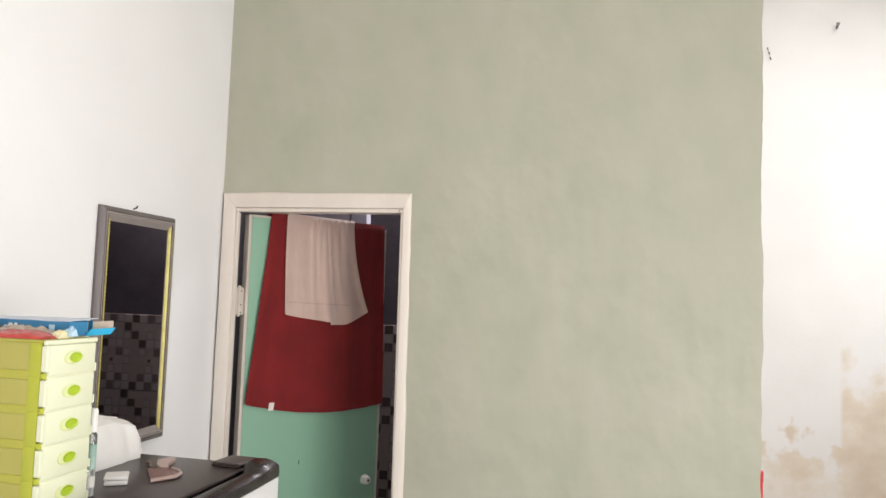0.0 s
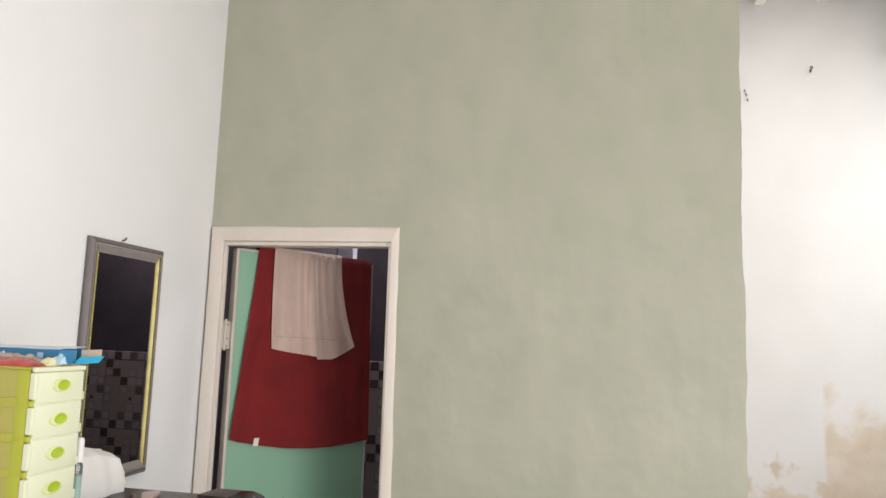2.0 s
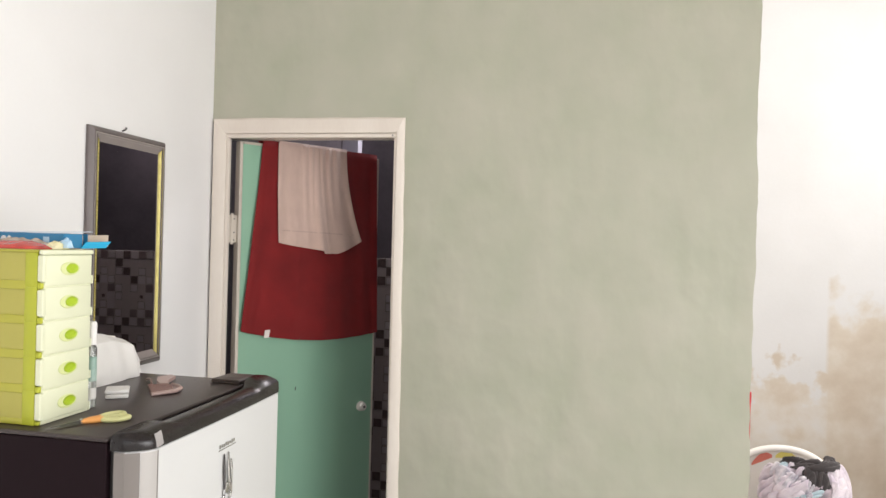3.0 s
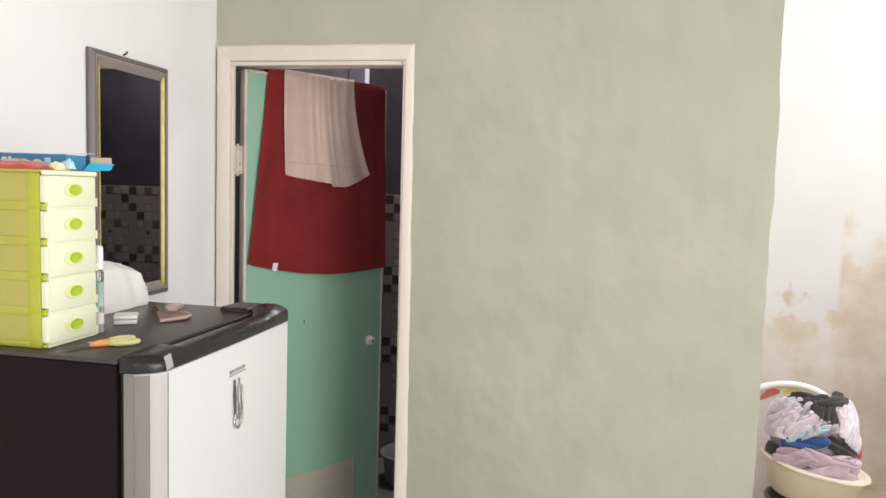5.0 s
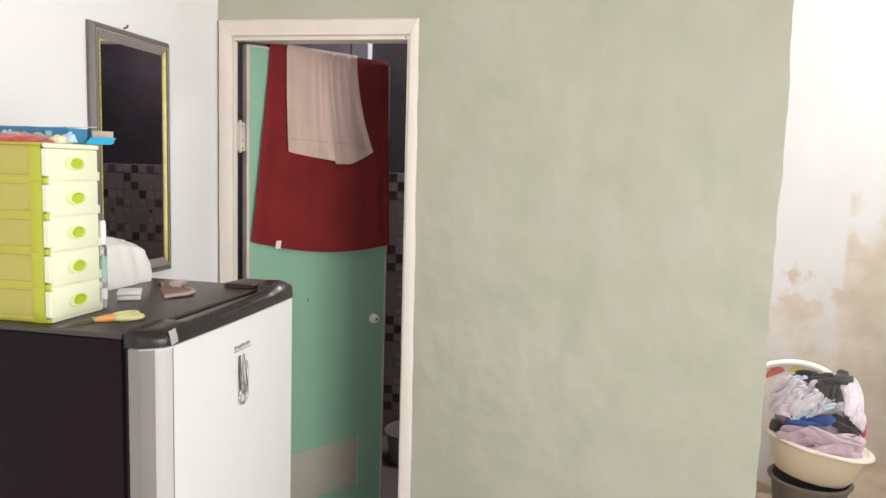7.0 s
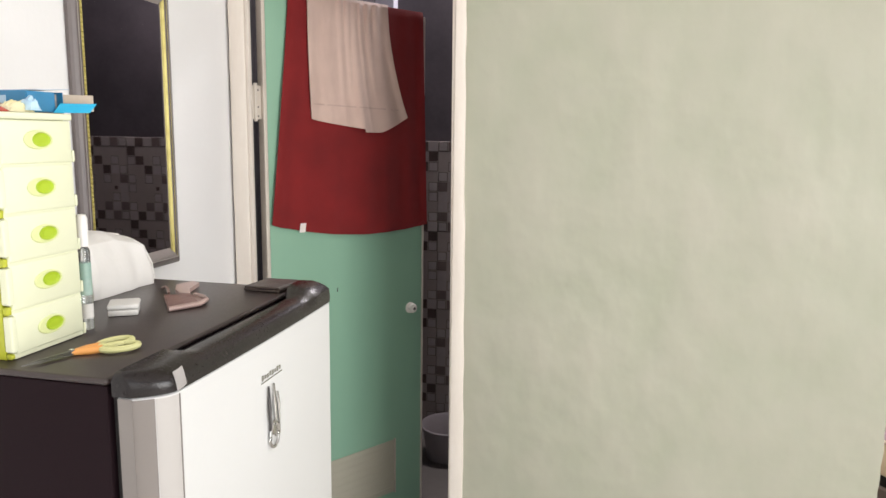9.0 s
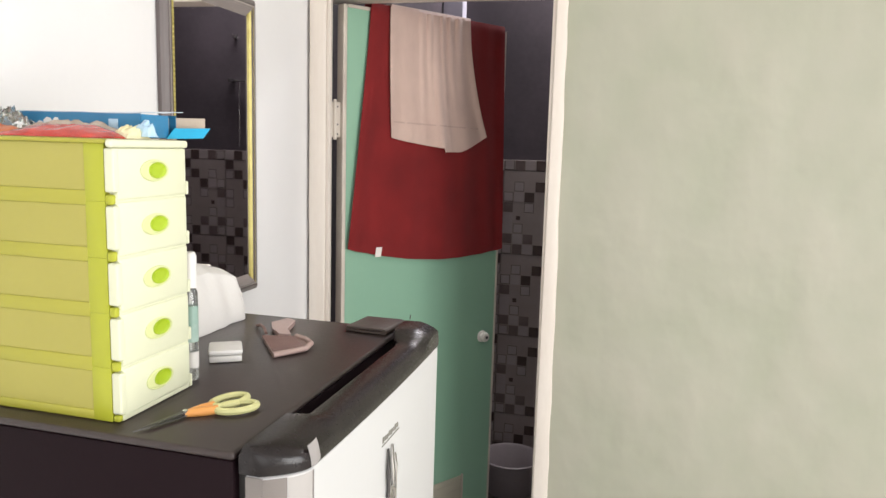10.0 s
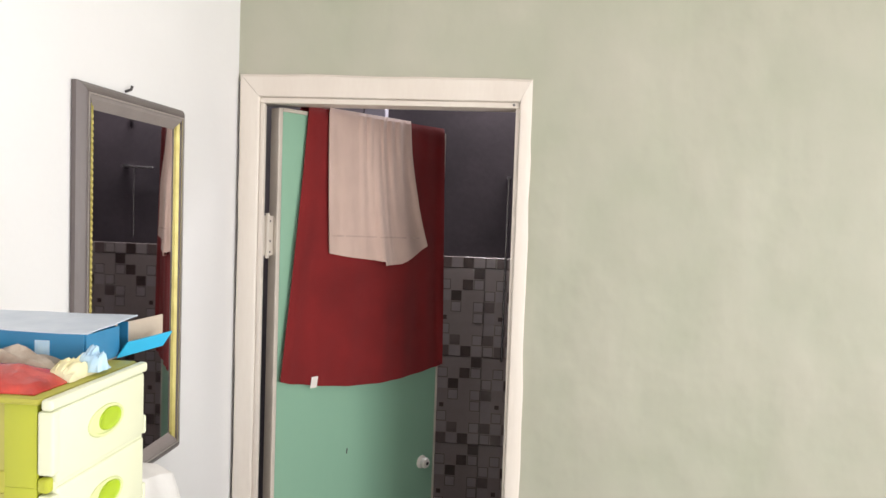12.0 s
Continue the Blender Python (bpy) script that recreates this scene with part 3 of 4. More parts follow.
part("cloth", towel(0.105, 0.7, 0.028, 0.728, red_edge, 0.004, RED_FOLDS, 0.45), RED_TOWEL, red, "", True)


def red_hem(u, v):
    a = 0.03 + 0.692 * u
    zb = red_edge(u)
    o = 0.009 + tented(a) + sum(m * math.exp(-((u - c) / w) ** 2) for c, w, m, _ in RED_FOLDS) - 0.002 * v
    return leaf(a - 0.7 * o, o, zb + 0.014 * v - 0.002)


part("hem", sheet(48, 2, red_hem, 0.003), RED_TOWEL, red, "", True)
part("tag", sheet(3, 4, lambda u, v: leaf(0.122 + 0.022 * u - 0.005 * v, 0.026 + 0.002 * u, 1.211 - 0.032 * v), 0.0008), TAG, red, "small white care tag")
PINK_FOLDS = [(0.03, 0.06, 0.007, 2), (0.22, 0.09, 0.005, 1.5), (0.38, 0.035, 0.009, -0.9), (0.47, 0.03, 0.012, -1.1), (0.555, 0.055, 0.02, 1.4), (0.63, 0.022, 0.012, -0.7), (0.73, 0.026, 0.014, -1.3), (0.84, 0.03, 0.012, -1.5), (0.8, 0.08, 0.01, 1.0), (0.98, 0.05, 0.014, 1.6)]
pink = thing("hand_towel", leaf(0.37, 0.03, 1.53), "pale pink hand towel hanging over the red towel", "towel")
part("cloth", towel(0.18, 0.525, 0.192, 0.622, pink_edge, 0.011, PINK_FOLDS, 0.3, 110, 1.9), PINK_TOWEL, pink, "", True)


def pink_border(u, v):
    a = 0.196 + 0.38 * u
    o = 0.0158 + tented(a) + sum(m * math.exp(-((u - c) / w) ** 2) * (1 if g > 0 else max(0.0, 1 + 0.8 * g)) for c, w, m, g in PINK_FOLDS)
    return leaf(a - 0.7 * o, o, 1.624 - 0.005 * v - 0.01 * u)


part("border", sheet(60, 1, pink_border, 0.002), TOWEL_HEM, pink, "", True)

# ---- shower fittings on the bathroom wall ----
shower = thing("shower_set", (1.05, 1.49, 1.5), "thin chrome shower riser with a bar on the dark wall", "shower")
part("riser", tube([(1.05, 1.47, 1.52), (1.05, 1.47, 1.86)], 0.0035), CHROME, shower, "", True)
part("bar", tube([(0.955, 1.47, 1.857), (1.1, 1.47, 1.862)], 0.005), CHROME, shower, "", True)
part("wall_plate", tube([(1.1, 1.499, 1.862), (1.1, 1.46, 1.862)], 0.012), CHROME, shower, "", True)
hook = thing("wall_hook", (1.08, 1.5, 2.095), "small bright metal hook on the bathroom wall", "hook")
part("plate", tube([(1.08, 1.499, 2.095), (1.08, 1.488, 2.095)], 0.011), CHROME, hook, "", True)
part("arm", tube([(1.08, 1.488, 2.095), (1.08, 1.47, 2.088), (1.08, 1.46, 2.095), (1.08, 1.458, 2.105)], 0.004), CHROME, hook, "", True)
pipe = thing("water_pipe", (0.715, 1.495, 0.6), "thin grey water pipe up the bathroom wall", "pipe")
part("tube", tube([(0.715, 1.482, 1.0), (0.715, 1.482, 1.86)], 0.006), CHROME, pipe, "", True)
part("valve", tube([(0.715, 1.499, 1.86), (0.715, 1.462, 1.865)], 0.01), CHROME, pipe, "", True)
tub = thing("wash_bucket", (0.5, 1.2, -0.095), "grey plastic wash bucket on the bathroom floor", "bucket")
BUCKET = mat("grey_bucket_plastic", (0.27, 0.235, 0.24), (0.21, 0.18, 0.185), 0.5)
part("body", lathe(0.5, 1.2, [(0.115, -0.0948), (0.138, 0.055), (0.147, 0.062), (0.15, 0.072), (0.144, 0.076), (0.134, 0.066), (0.11, -0.08)], 32), BUCKET, tub, "", True)
part("handle", tube([(0.5 + 0.15 * math.cos(a), 1.2 - 0.12 * math.sin(a), 0.07 - 0.02 * math.sin(a)) for a in [math.pi * k / 14 for k in range(15)]], 0.004), CHROME, tub, "", True)

# ---- mirror ----
MY0, MY1, MZ0, MZ1 = -0.735, -0.345, 1.146, 1.908
mir = thing("wall_mirror", (0.0, -0.547, MZ0), "tall wall mirror in a taupe frame with gold beading", "mirror")
part("backing", box(0.002, 0.007, MY0 + 0.01, MY1 - 0.01, MZ0 + 0.01, MZ1 - 0.01), TAUPE, mir)


def molding(prof, sides=(0, 1, 2, 3)):
    """A mitred frame: prof is (inset, height) round its sides (bottom, far, top, near)."""
    corners = ((MY0, MZ0, 1, 1), (MY1, MZ0, -1, 1), (MY1, MZ1, -1, -1), (MY0, MZ1, 1, -1))
    bm = bmesh.new()
    for k in sides:
        ends = [[bm.verts.new((0.002 + (h - 0.002) * 0.72, y + sy * i, z + sz * i)) for i, h in prof] for y, z, sy, sz in (corners[k], corners[(k + 1) % 4])]
        n = len(prof)
        for i in range(n):
            bm.faces.new((ends[0][i], ends[0][(i + 1) % n], ends[1][(i + 1) % n], ends[1][i]))
    return bm


part("outer_molding", molding([(0.0, 0.002), (0.0, 0.014), (0.005, 0.022), (0.012, 0.029), (0.016, 0.031), (0.0175, 0.03), (0.0175, 0.002)]), TAUPE, mir, "dark taupe outer moulding")
part("silver_line", molding([(0.0177, 0.002), (0.0177, 0.0315), (0.0205, 0.0315), (0.0205, 0.002)]), SILVER, mir, "thin silver line")
for k in (0, 2):
    part("inner_molding", molding([(0.0207, 0.002), (0.0207, 0.029), (0.028, 0.028), (0.046, 0.016), (0.046, 0.002)], (k,)), TAUPE_LIGHT, mir, "light taupe inner moulding")
part("inner_molding", molding([(0.0207, 0.002), (0.0207, 0.029), (0.026, 0.029), (0.0295, 0.026), (0.0295, 0.002)], (3,)), TAUPE, mir, "dark taupe inner moulding")
for a, b in ((0.0345, 0.0372), (0.0388, 0.0435)):
    part("gold_line", molding([(a, 0.002), (a, 0.024), (b, 0.02), (b, 0.002)], (3,)), GOLD, mir, "gold painted line")
part("inner_molding", molding([(0.0232, 0.002), (0.0232, 0.029), (0.0256, 0.0285), (0.0256, 0.002)], (1,)), TAUPE, mir, "dark taupe inner moulding")
for a, b in ((0.0207, 0.023), (0.0258, 0.03)):
    part("gold_line", molding([(a, 0.002), (a, 0.029 - (a - 0.02)), (b, 0.026 - (b - 0.02)), (b, 0.002)], (1,)), GOLD, mir, "gold painted line")
bm = bmesh.new()
for side in (0,):
    y = MY0 + 0.032
    k = 0
    z = MZ0 + 0.056
    while z < MZ1 - 0.055:
        bmesh.ops.create_icosphere(bm, subdivisions=1, radius=0.0034, matrix=Matrix.Translation((0.0195, y, z)) @ Matrix.Diagonal((1, 0.9, 1.5, 1)))
        z += 0.011
tagged(part("gold_beading", bm, GOLD, mir, "row of small gold beads", True), kind="stuff")
part("glass", box(-0.001, 0.001, MY0 + 0.041 + 0.54, MY1 - 0.0285 + 0.54, MZ0 + 0.046, MZ1 - 0.046, m=pose(0.0125, -0.54, 0, 0, 0, 1.0)), MIRROR, mir, "clean mirror glass")
nail = thing("mirror_nail", (0.0, -0.563, 1.93), "bent nail above the mirror frame", "nail")
part("shank", tube([(0.0, -0.563, 1.915), (0.012, -0.563, 1.919), (0.014, -0.563, 1.926)], 0.0028, 8), DARK_METAL, nail)

# ---- fridge ----
FY0, FY1, FT = -1.384, -0.762, 1.186
fridge = thing("fridge", (0.32, -1.08, 0), "one-door fridge with dark maroon sides and white door", "fridge")
part("body", box(0.035, 0.57, FY0, FY1, 0.03, FT - 0.011, 0.004), FRIDGE_SIDE, fridge, "dark maroon enamel body", True)
part("top_panel", box(0.033, 0.572, FY0 - 0.002, FY1 + 0.002, FT - 0.0105, FT, 0.005, 3), FRIDGE_TOP, fridge, "dark brown plastic top", True)
part("gasket", box(0.571, 0.586, FY0 + 0.012, FY1 - 0.012, 0.06, FT - 0.03), GASKET, fridge, "black door gasket")
for fx in (0.08, 0.52):
    for fy in (FY0 + 0.05, FY1 - 0.05):
        part("foot", lathe(fx, fy, [(0.018, 0.0), (0.018, 0.02), (0.012, 0.03)], 12), GASKET, fridge)


def door_x(y):
    """Front of the fridge door: slightly bowed, the near corner widely rounded, the far one tightly."""
    x = 0.654 - 0.006 * ((y - (FY0 + FY1) / 2) / 0.32) ** 2
    near_d, far_d = y - FY0 + 0.001, FY1 + 0.003 - y
    if near_d < 0.052:
        x -= 0.046 * (1 - near_d / 0.052) ** 2.1
    if far_d < 0.014:
        x -= 0.0125 * (1 - math.sqrt(max(0.0, 1 - (1 - far_d / 0.014) ** 2)))
    return x


DOOR_YS = [FY0 + 0.0032 * k for k in range(18)] + [FY0 + 0.058 + 0.0186 * k for k in range(30)] + [FY1 - 0.012 + 0.0025 * k for k in range(7)]


def door_plan(inset=0.0, x_back=0.587):
    """Plan of the fridge door."""
    mid = (FY0 + FY1) / 2
    pts = [(door_x(y) - inset, mid + (y - mid) * (1 - inset / 0.32)) for y in DOOR_YS]
    return [(x_back, pts[0][1])] + pts + [(x_back, pts[-1][1])]


fd = part("door", loft([[(x, y, z) for x, y in door_plan(i)] for z, i in ((0.055, 0.004), (0.06, 0.0), (1.158, 0.0), (1.1605, 0.003))]), FRIDGE_WHITE, fridge, "white enamel door", True)


def cap_section(y):
    """Cross-section of the door cap, hollowed behind for the fingers."""
    edge = min(1.0, (y - FY0 + 0.002) / 0.014, (FY1 + 0.004 - y) / 0.014)
    drop = 0.011 * (1 - math.sqrt(max(0.0, 1 - (1 - edge) ** 2)))
    grip = min(1.0, max(0.0, (y + 1.268) / 0.012)) * min(1.0, max(0.0, (-0.835 - y) / 0.05))
    xb, xf = 0.578 + 0.024 * grip, door_x(y) + 0.0025
    far = min(1.0, max(0.0, (y + 0.88) / 0.06))
    zt = 1.195 + 0.01 * far * far * (3 - 2 * far) - 0.005 * grip * (1 - far) - drop
    return [(xb, y, 1.1612), (xb, y, zt - 0.005), (xb + 0.003, y, zt), (xb + 0.45 * (xf - xb), y, zt + 0.0005), (xf - 0.024 * (xf - xb) / 0.07, y, zt - 0.003), (xf - 0.01 * (xf - xb) / 0.07, y, zt - 0.009), (xf - 0.002, y, zt - 0.015), (xf, y, 1.171), (xf - 0.001, y, 1.1612)]


cap = part("door_cap", loft([cap_section(y) for y in [FY0 - 0.0005] + DOOR_YS[1:-1] + [FY1 + 0.0025]]), FRIDGE_CAP, fridge, "glossy black-brown cap on the door", True)
part("strip_edge", tube([(door_x(-1.336) + 0.0004, -1.336, 0.065), (door_x(-1.336) + 0.0004, -1.336, 1.156)], 0.0012, 8), FRIDGE_TRIM, fd, "", True)
# two tones across the rounded corner stand in for its shading
part("end_strip", sheet(10, 2, lambda u, v: (door_x(FY0 + 0.018 + 0.028 * u) + 0.0008, FY0 + 0.018 + 0.028 * u, 0.062 + 1.094 * v), 0.0006), FRIDGE_WHITE_SHADED, fd, "rounded white enamel edge with its shade put into the colour", True)
part("end_piece", sheet(10, 2, lambda u, v: (door_x(FY0 + 0.0176 * u) + 0.001, FY0 - 0.0008 + 0.0176 * u, 0.062 + 1.095 * v), 0.0008), FRIDGE_TRIM, fd, "grey plastic end piece, darkened for its shaded side", True)
part("side_lip", box(0.5872, 0.609, FY0 - 0.0016, FY0 - 0.0004, 0.062, 1.1595), FRIDGE_TRIM, fd)
part("corner_tape", sheet(4, 4, lambda u, v: (door_x(-1.346 + 0.018 * u) + 0.0035 - 0.004 * (1 - v) * (1 - v), -1.346 + 0.018 * u + 0.004 * v, 1.19 - 0.028 * v + 0.004 * u), 0.0008), mat("clear_tape", (0.32, 0.3, 0.29), None, 0.2), cap, "peeling strip of clear tape")

# brand bar and cutlery-shaped magnet on the door
badge = thing("fridge_badge", (0.654, -1.06, 1.091), "small silver brand bar on the fridge door", "badge")
for k in range(8):
    part("stroke", box(0.653, 0.6552, -1.099 + 0.0095 * k, -1.0925 + 0.0095 * k, 1.092 + 0.0015 * (k % 2), 1.102 - 0.001 * (k % 3), 0.0005), CHROME, badge)
part("underline", box(0.653, 0.655, -1.102, -1.02, 1.0875, 1.0895), CHROME, badge)
mag = thing("fridge_magnet", (0.654, -1.06, 0.971), "silver cutlery-shaped magnet on the fridge door", "magnet")
for y0, nm in ((-1.08, "knife"), (-1.06, "fork"), (-1.046, "spoon")):
    bm = tube([(0.6575, y0, 1.077 - 0.02 * (nm == "spoon")), (0.6585, y0, 1.036), (0.6585, y0 + 0.002, 0.996), (0.6575, y0 + 0.003, 0.976)], 0.004, 8, radii=[0.002, 0.0036, 0.0022, 0.0028])
    part(nm, bm, DARK_METAL if nm == "knife" else CHROME, mag, "", True)
part("ring", tube([(0.6585, -1.064 + 0.0165 * math.cos(a), 0.976 + (0.017 if math.sin(a) < 0 else 0.03) * math.sin(a)) for a in [2 * math.pi * k / 24 for k in range(24)]], 0.0028, 8, closed=True), CHROME, mag, "", True)
magnet_plate = part("plate", lathe(0, 0, [(0.009, 0), (0.009, 0.002), (0.007, 0.003)], 14), CHROME, mag, "", True)
magnet_plate.matrix_basis = pose(0.6575, -1.066, 0.991, 0, 90)

# ---- drawer tower on the fridge ----
TX0, TX1, TY0, TY1, TZ = 0.107, 0.390, -1.351, -1.207, FT + 0.001
LEVEL = 0.0705
tower = thing("drawer_tower", (0.26, -1.28, TZ), "five-tier lime green plastic drawer tower on the fridge", "drawers")
for k in range(5):
    z0 = TZ + LEVEL * k
    z1 = z0 + LEVEL
    bm = box(TX0, TX1 - 0.0125, TY0, TY1, z0 + 0.0002, z0 + 0.009, 0.002)
    box(TX0, TX1 - 0.0102, TY0, TY0 + 0.006, z0 + 0.0092, z1 - 0.0002, bm=bm)
    box(TX0, TX1 - 0.0102, TY1 - 0.006, TY1, z0 + 0.0092, z1 - 0.0002, bm=bm)
    box(TX0, TX0 + 0.005, TY0 + 0.0062, TY1 - 0.0062, z0 + 0.0092, z1 - 0.0002, bm=bm)
    shell = part("tier", bm, LIME, tower)
    for xa in (TX0 + 0.004, TX1 - 0.042):
        if xa > TX1 - 0.09:
            part("post", box(xa + 0.004, TX1 - 0.0095, TY0 - 0.0034, TY0 - 0.0002, z0 + 0.0003, z1 + 0.0001, 0.0002), LIME_LIT, shell, "corner post in lime brightened for the light on the corner", True)
        elif xa < TX0 + 0.01:
            part("post", box(xa, xa + 0.024, TY0 - 0.0032, TY0 - 0.0004, z0 + 0.008, z1 - 0.0003, 0.0012), LIME, shell)
    part("side_panel", box(TX0 + 0.024, TX1 - 0.03, TY0 - 0.0026, TY0 - 0.0003, z0 + 0.006, z1 - 0.0005), CREAM_PANEL, shell, "frosted olive side panel")
    part("rail", box(TX0, TX1 - 0.0365, TY0 - 0.0042, TY0 - 0.0002, z0 - (0.006 if k else -0.0004), z0 + 0.0135, 0.003), LIME, shell, "", True)
    part("sill", box(TX1 - 0.012, TX1 + 0.0012, TY0 + 0.003, TY1, z0 - (0.004 if k else -0.0004), z0 + (0.005 if k else 0.0085), 0.001), LIME_PALE, shell)
    part("lug", box(TX1 - 0.0094, TX1 + 0.001, TY0 - 0.0042, TY0 + 0.005, z0 - 0.004 if k else z0 + 0.0004, z0 + 0.009, 0.003), LIME_LIT, shell)
    part("catch", box(TX1 - 0.012, TX1 + 0.003, TY1 + 0.0003, TY1 + 0.006, z0 + 0.001, z0 + 0.02, 0.002), LIME_PALE, shell)
    dr = part("drawer", box(TX1 - 0.01, TX1 + 0.004, TY0 + 0.004, TY1 - 0.001, z0 + (0.007 if k == 0 else 0.0015), z1 - (0.005 if k == 4 else 0.0008), 0.003, 3), LIME_PALE, tower, "pale lime drawer front", True)
    part("front_lip", box(TX1 - 0.0085, TX1 + 0.0055, TY0 - 0.005, TY0 + 0.006, z0 + 0.0115, z1 - 0.0052, 0.0025), LIME_PALE, dr)
    yc, zc = (TY0 + TY1) / 2 + 0.002, z0 + LEVEL * 0.52
    ell = lambda ry, rz, x, off=0.0, n=28: [(x, yc + off + ry * math.cos(a), zc + rz * math.sin(a)) for a in [2 * math.pi * i / n for i in range(n)]]
    part("handle_ring", loft([ell(0.0285, 0.0145, TX1 + 0.0042), ell(0.0282, 0.0142, TX1 + 0.0055), ell(0.027, 0.013, TX1 + 0.0062), ell(0.0255, 0.0118, TX1 + 0.006), ell(0.0245, 0.011, TX1 + 0.0044)], (True, False)), LIME_SOFT, dr, "", True)
    # no real hollow: an offset oval in deeper lime paints the pocket's shaded side
    part("handle_shade", loft([ell(0.0178, 0.0106, TX1 + 0.0043, 0.0062), ell(0.0172, 0.01, TX1 + 0.0054, 0.0063), ell(0.0155, 0.0086, TX1 + 0.0047, 0.0068), ell(0.008, 0.004, TX1 + 0.0042, 0.009)]), LIME_SHADED, dr, "deeper lime oval for the shaded hollow of the pull", True)
tz = TZ + 5 * LEVEL
lid = part("lid", box(TX0 - 0.002, TX1 - 0.0045, TY0 - 0.0085, TY1 + 0.001, tz, tz + 0.006, 0.003), LIME, tower, "", True)
part("lid_front", box(TX1 - 0.004, TX1 + 0.006, TY0 - 0.0075, TY1 + 0.002, tz - 0.0045, tz + 0.0056, 0.003), LIME_PALE, lid)
LID = tz + 0.0065


# ---- packets and an open carton on the drawer tower ----
def pillow(x0, x1, y0, y1, z0, h, seed, creases=1.0):
    """A crumpled soft packet lying flat."""
    def top(u, v):
        e = (math.sin(math.pi * u) * math.sin(math.pi * v)) ** 0.4
        w = wob(u * 5 * creases + seed, v * 4 * creases, seed) + 0.5 * wob(u * 13 + seed, v * 9, 2 + seed)
        return (x0 + (x1 - x0) * u + 0.002 * w, y0 + (y1 - y0) * v + 0.002 * w, z0 + 0.001 + 0.62 * h * e * (0.8 + 0.45 * w))
    bm = bmesh.new()
    n, m = 22, 14
    T = [[bm.verts.new(top(i / n, j / m)) for i in range(n + 1)] for j in range(m + 1)]
    B = [[bm.verts.new((T[j][i].co.x, T[j][i].co.y, z0)) for i in range(n + 1)] for j in range(m + 1)]
    for j in range(m):
        for i in range(n):
            bm.faces.new((T[j][i], T[j][i + 1], T[j + 1][i + 1], T[j + 1][i]))
            bm.faces.new((B[j][i], B[j + 1][i], B[j + 1][i + 1], B[j][i + 1]))
    for j in range(m):
        for i in (0, n):
            bm.faces.new((T[j][i], T[j + 1][i], B[j + 1][i], B[j][i]))
    for i in range(n):
        for j in (0, m):
            bm.faces.new((T[j][i], T[j][i + 1], B[j][i + 1], B[j][i]))
    return bm


carton = thing("open_carton", (0.22, -1.22, LID), "blue printed carton lying open on the drawer tower", "box")
CX0, CX1, CY0, CY1, CZ1 = 0.05, 0.360, -1.258, -1.18, LID + 0.034
part("bottom", box(CX0, CX1, CY0, CY1, LID, LID + 0.001), KRAFT, carton)
near = part("near_side", box(CX0, CX1, CY0, CY0 + 0.0012, LID + 0.0012, CZ1), BLUE_CARD, carton, "blue printed side")
part("far_side", box(CX0, CX1, CY1 - 0.0012, CY1, LID + 0.0012, CZ1), BLUE_CARD, carton)
part("back_end", box(CX0, CX0 + 0.0012, CY0 + 0.0014, CY1 - 0.0014, LID + 0.0012, CZ1), BLUE_CARD, carton)
part("top", sheet(12, 6, lambda u, v: (CX0 + (CX1 + 0.004 - CX0) * u, CY0 - 0.001 + (CY1 - CY0 + 0.012) * v, CZ1 + 0.0008 + 0.005 * u * v + 0.0015 * wob(u * 5, v * 3, 0.3)), 0.0011), PALE_CARD, carton, "pale blue-grey printed top")
part("end_flap", box(CX1 + 0.0003, CX1 + 0.0015, CY0 + 0.001, CY0 + 0.058, LID + 0.002, CZ1 - 0.001), BLUE_CARD, carton, "blue tucked end flap")
part("inner_flap", sheet(4, 4, lambda u, v: (CX1 - 0.012 + 0.016 * u, CY1 - 0.004 + 0.07 * u, LID + 0.004 + 0.027 * v + 0.002 * u), 0.0011), KRAFT, carton, "raw cardboard inner flap")
part("side_flap", sheet(4, 4, lambda u, v: (CX1 + 0.004 + 0.006 * v + 0.016 * u, CY0 + 0.05 + 0.01 * v + 0.064 * u, LID + 0.001 + 0.002 * u + 0.015 * v), 0.0011), CYAN_CARD, carton, "bright cyan flap sticking out")
for k, (xa, w, h) in enumerate(((0.197, 0.012, 0.014), (0.21, 0.016, 0.018), (0.224, 0.01, 0.012))):
    patch_ob = part("print_patch", lathe(0, 0, [(w * 0.5, 0), (w * 0.45, 0.0004)], 7), POUCH, near)
    patch_ob.matrix_basis = pose(xa, CY0 - 0.0001, LID + 0.016 + 0.003 * k, 90)
part("print_patch", box(0.31, 0.325, CY0 - 0.0005, CY0 - 0.0001, LID + 0.007, LID + 0.026), SKY_PLASTIC, near)
red_p = thing("red_packet", (0.29, -1.33, LID), "crumpled red foil packet on the drawer tower", "packet")
part("wrapper", pillow(0.215, 0.376, -1.352, -1.284, LID, 0.026, 1.0, 0.7), RED_FOIL, red_p, "", True)
org = thing("orange_packet", (0.16, -1.33, LID), "crumpled orange foil packet on the drawer tower", "packet")
part("wrapper", pillow(0.112, 0.212, -1.352, -1.288, LID, 0.028, 2.0, 1.2), ORANGE_FOIL, org, "", True)
brn = thing("brown_packet", (0.27, -1.29, LID), "brown snack packet lying against the carton", "packet")
part("wrapper", pillow(0.17, 0.345, -1.284, -1.2585, LID + 0.001, 0.036, 3.0, 1.2), BROWN_FOIL, brn, "", True)
clr = thing("clear_bag", (0.17, -1.3, LID), "crinkled clear plastic bag", "bag")
part("film", pillow(0.12, 0.2, -1.3, -1.259, LID + 0.001, 0.06, 4.0, 2.6), CLEAR, clr, "", True)
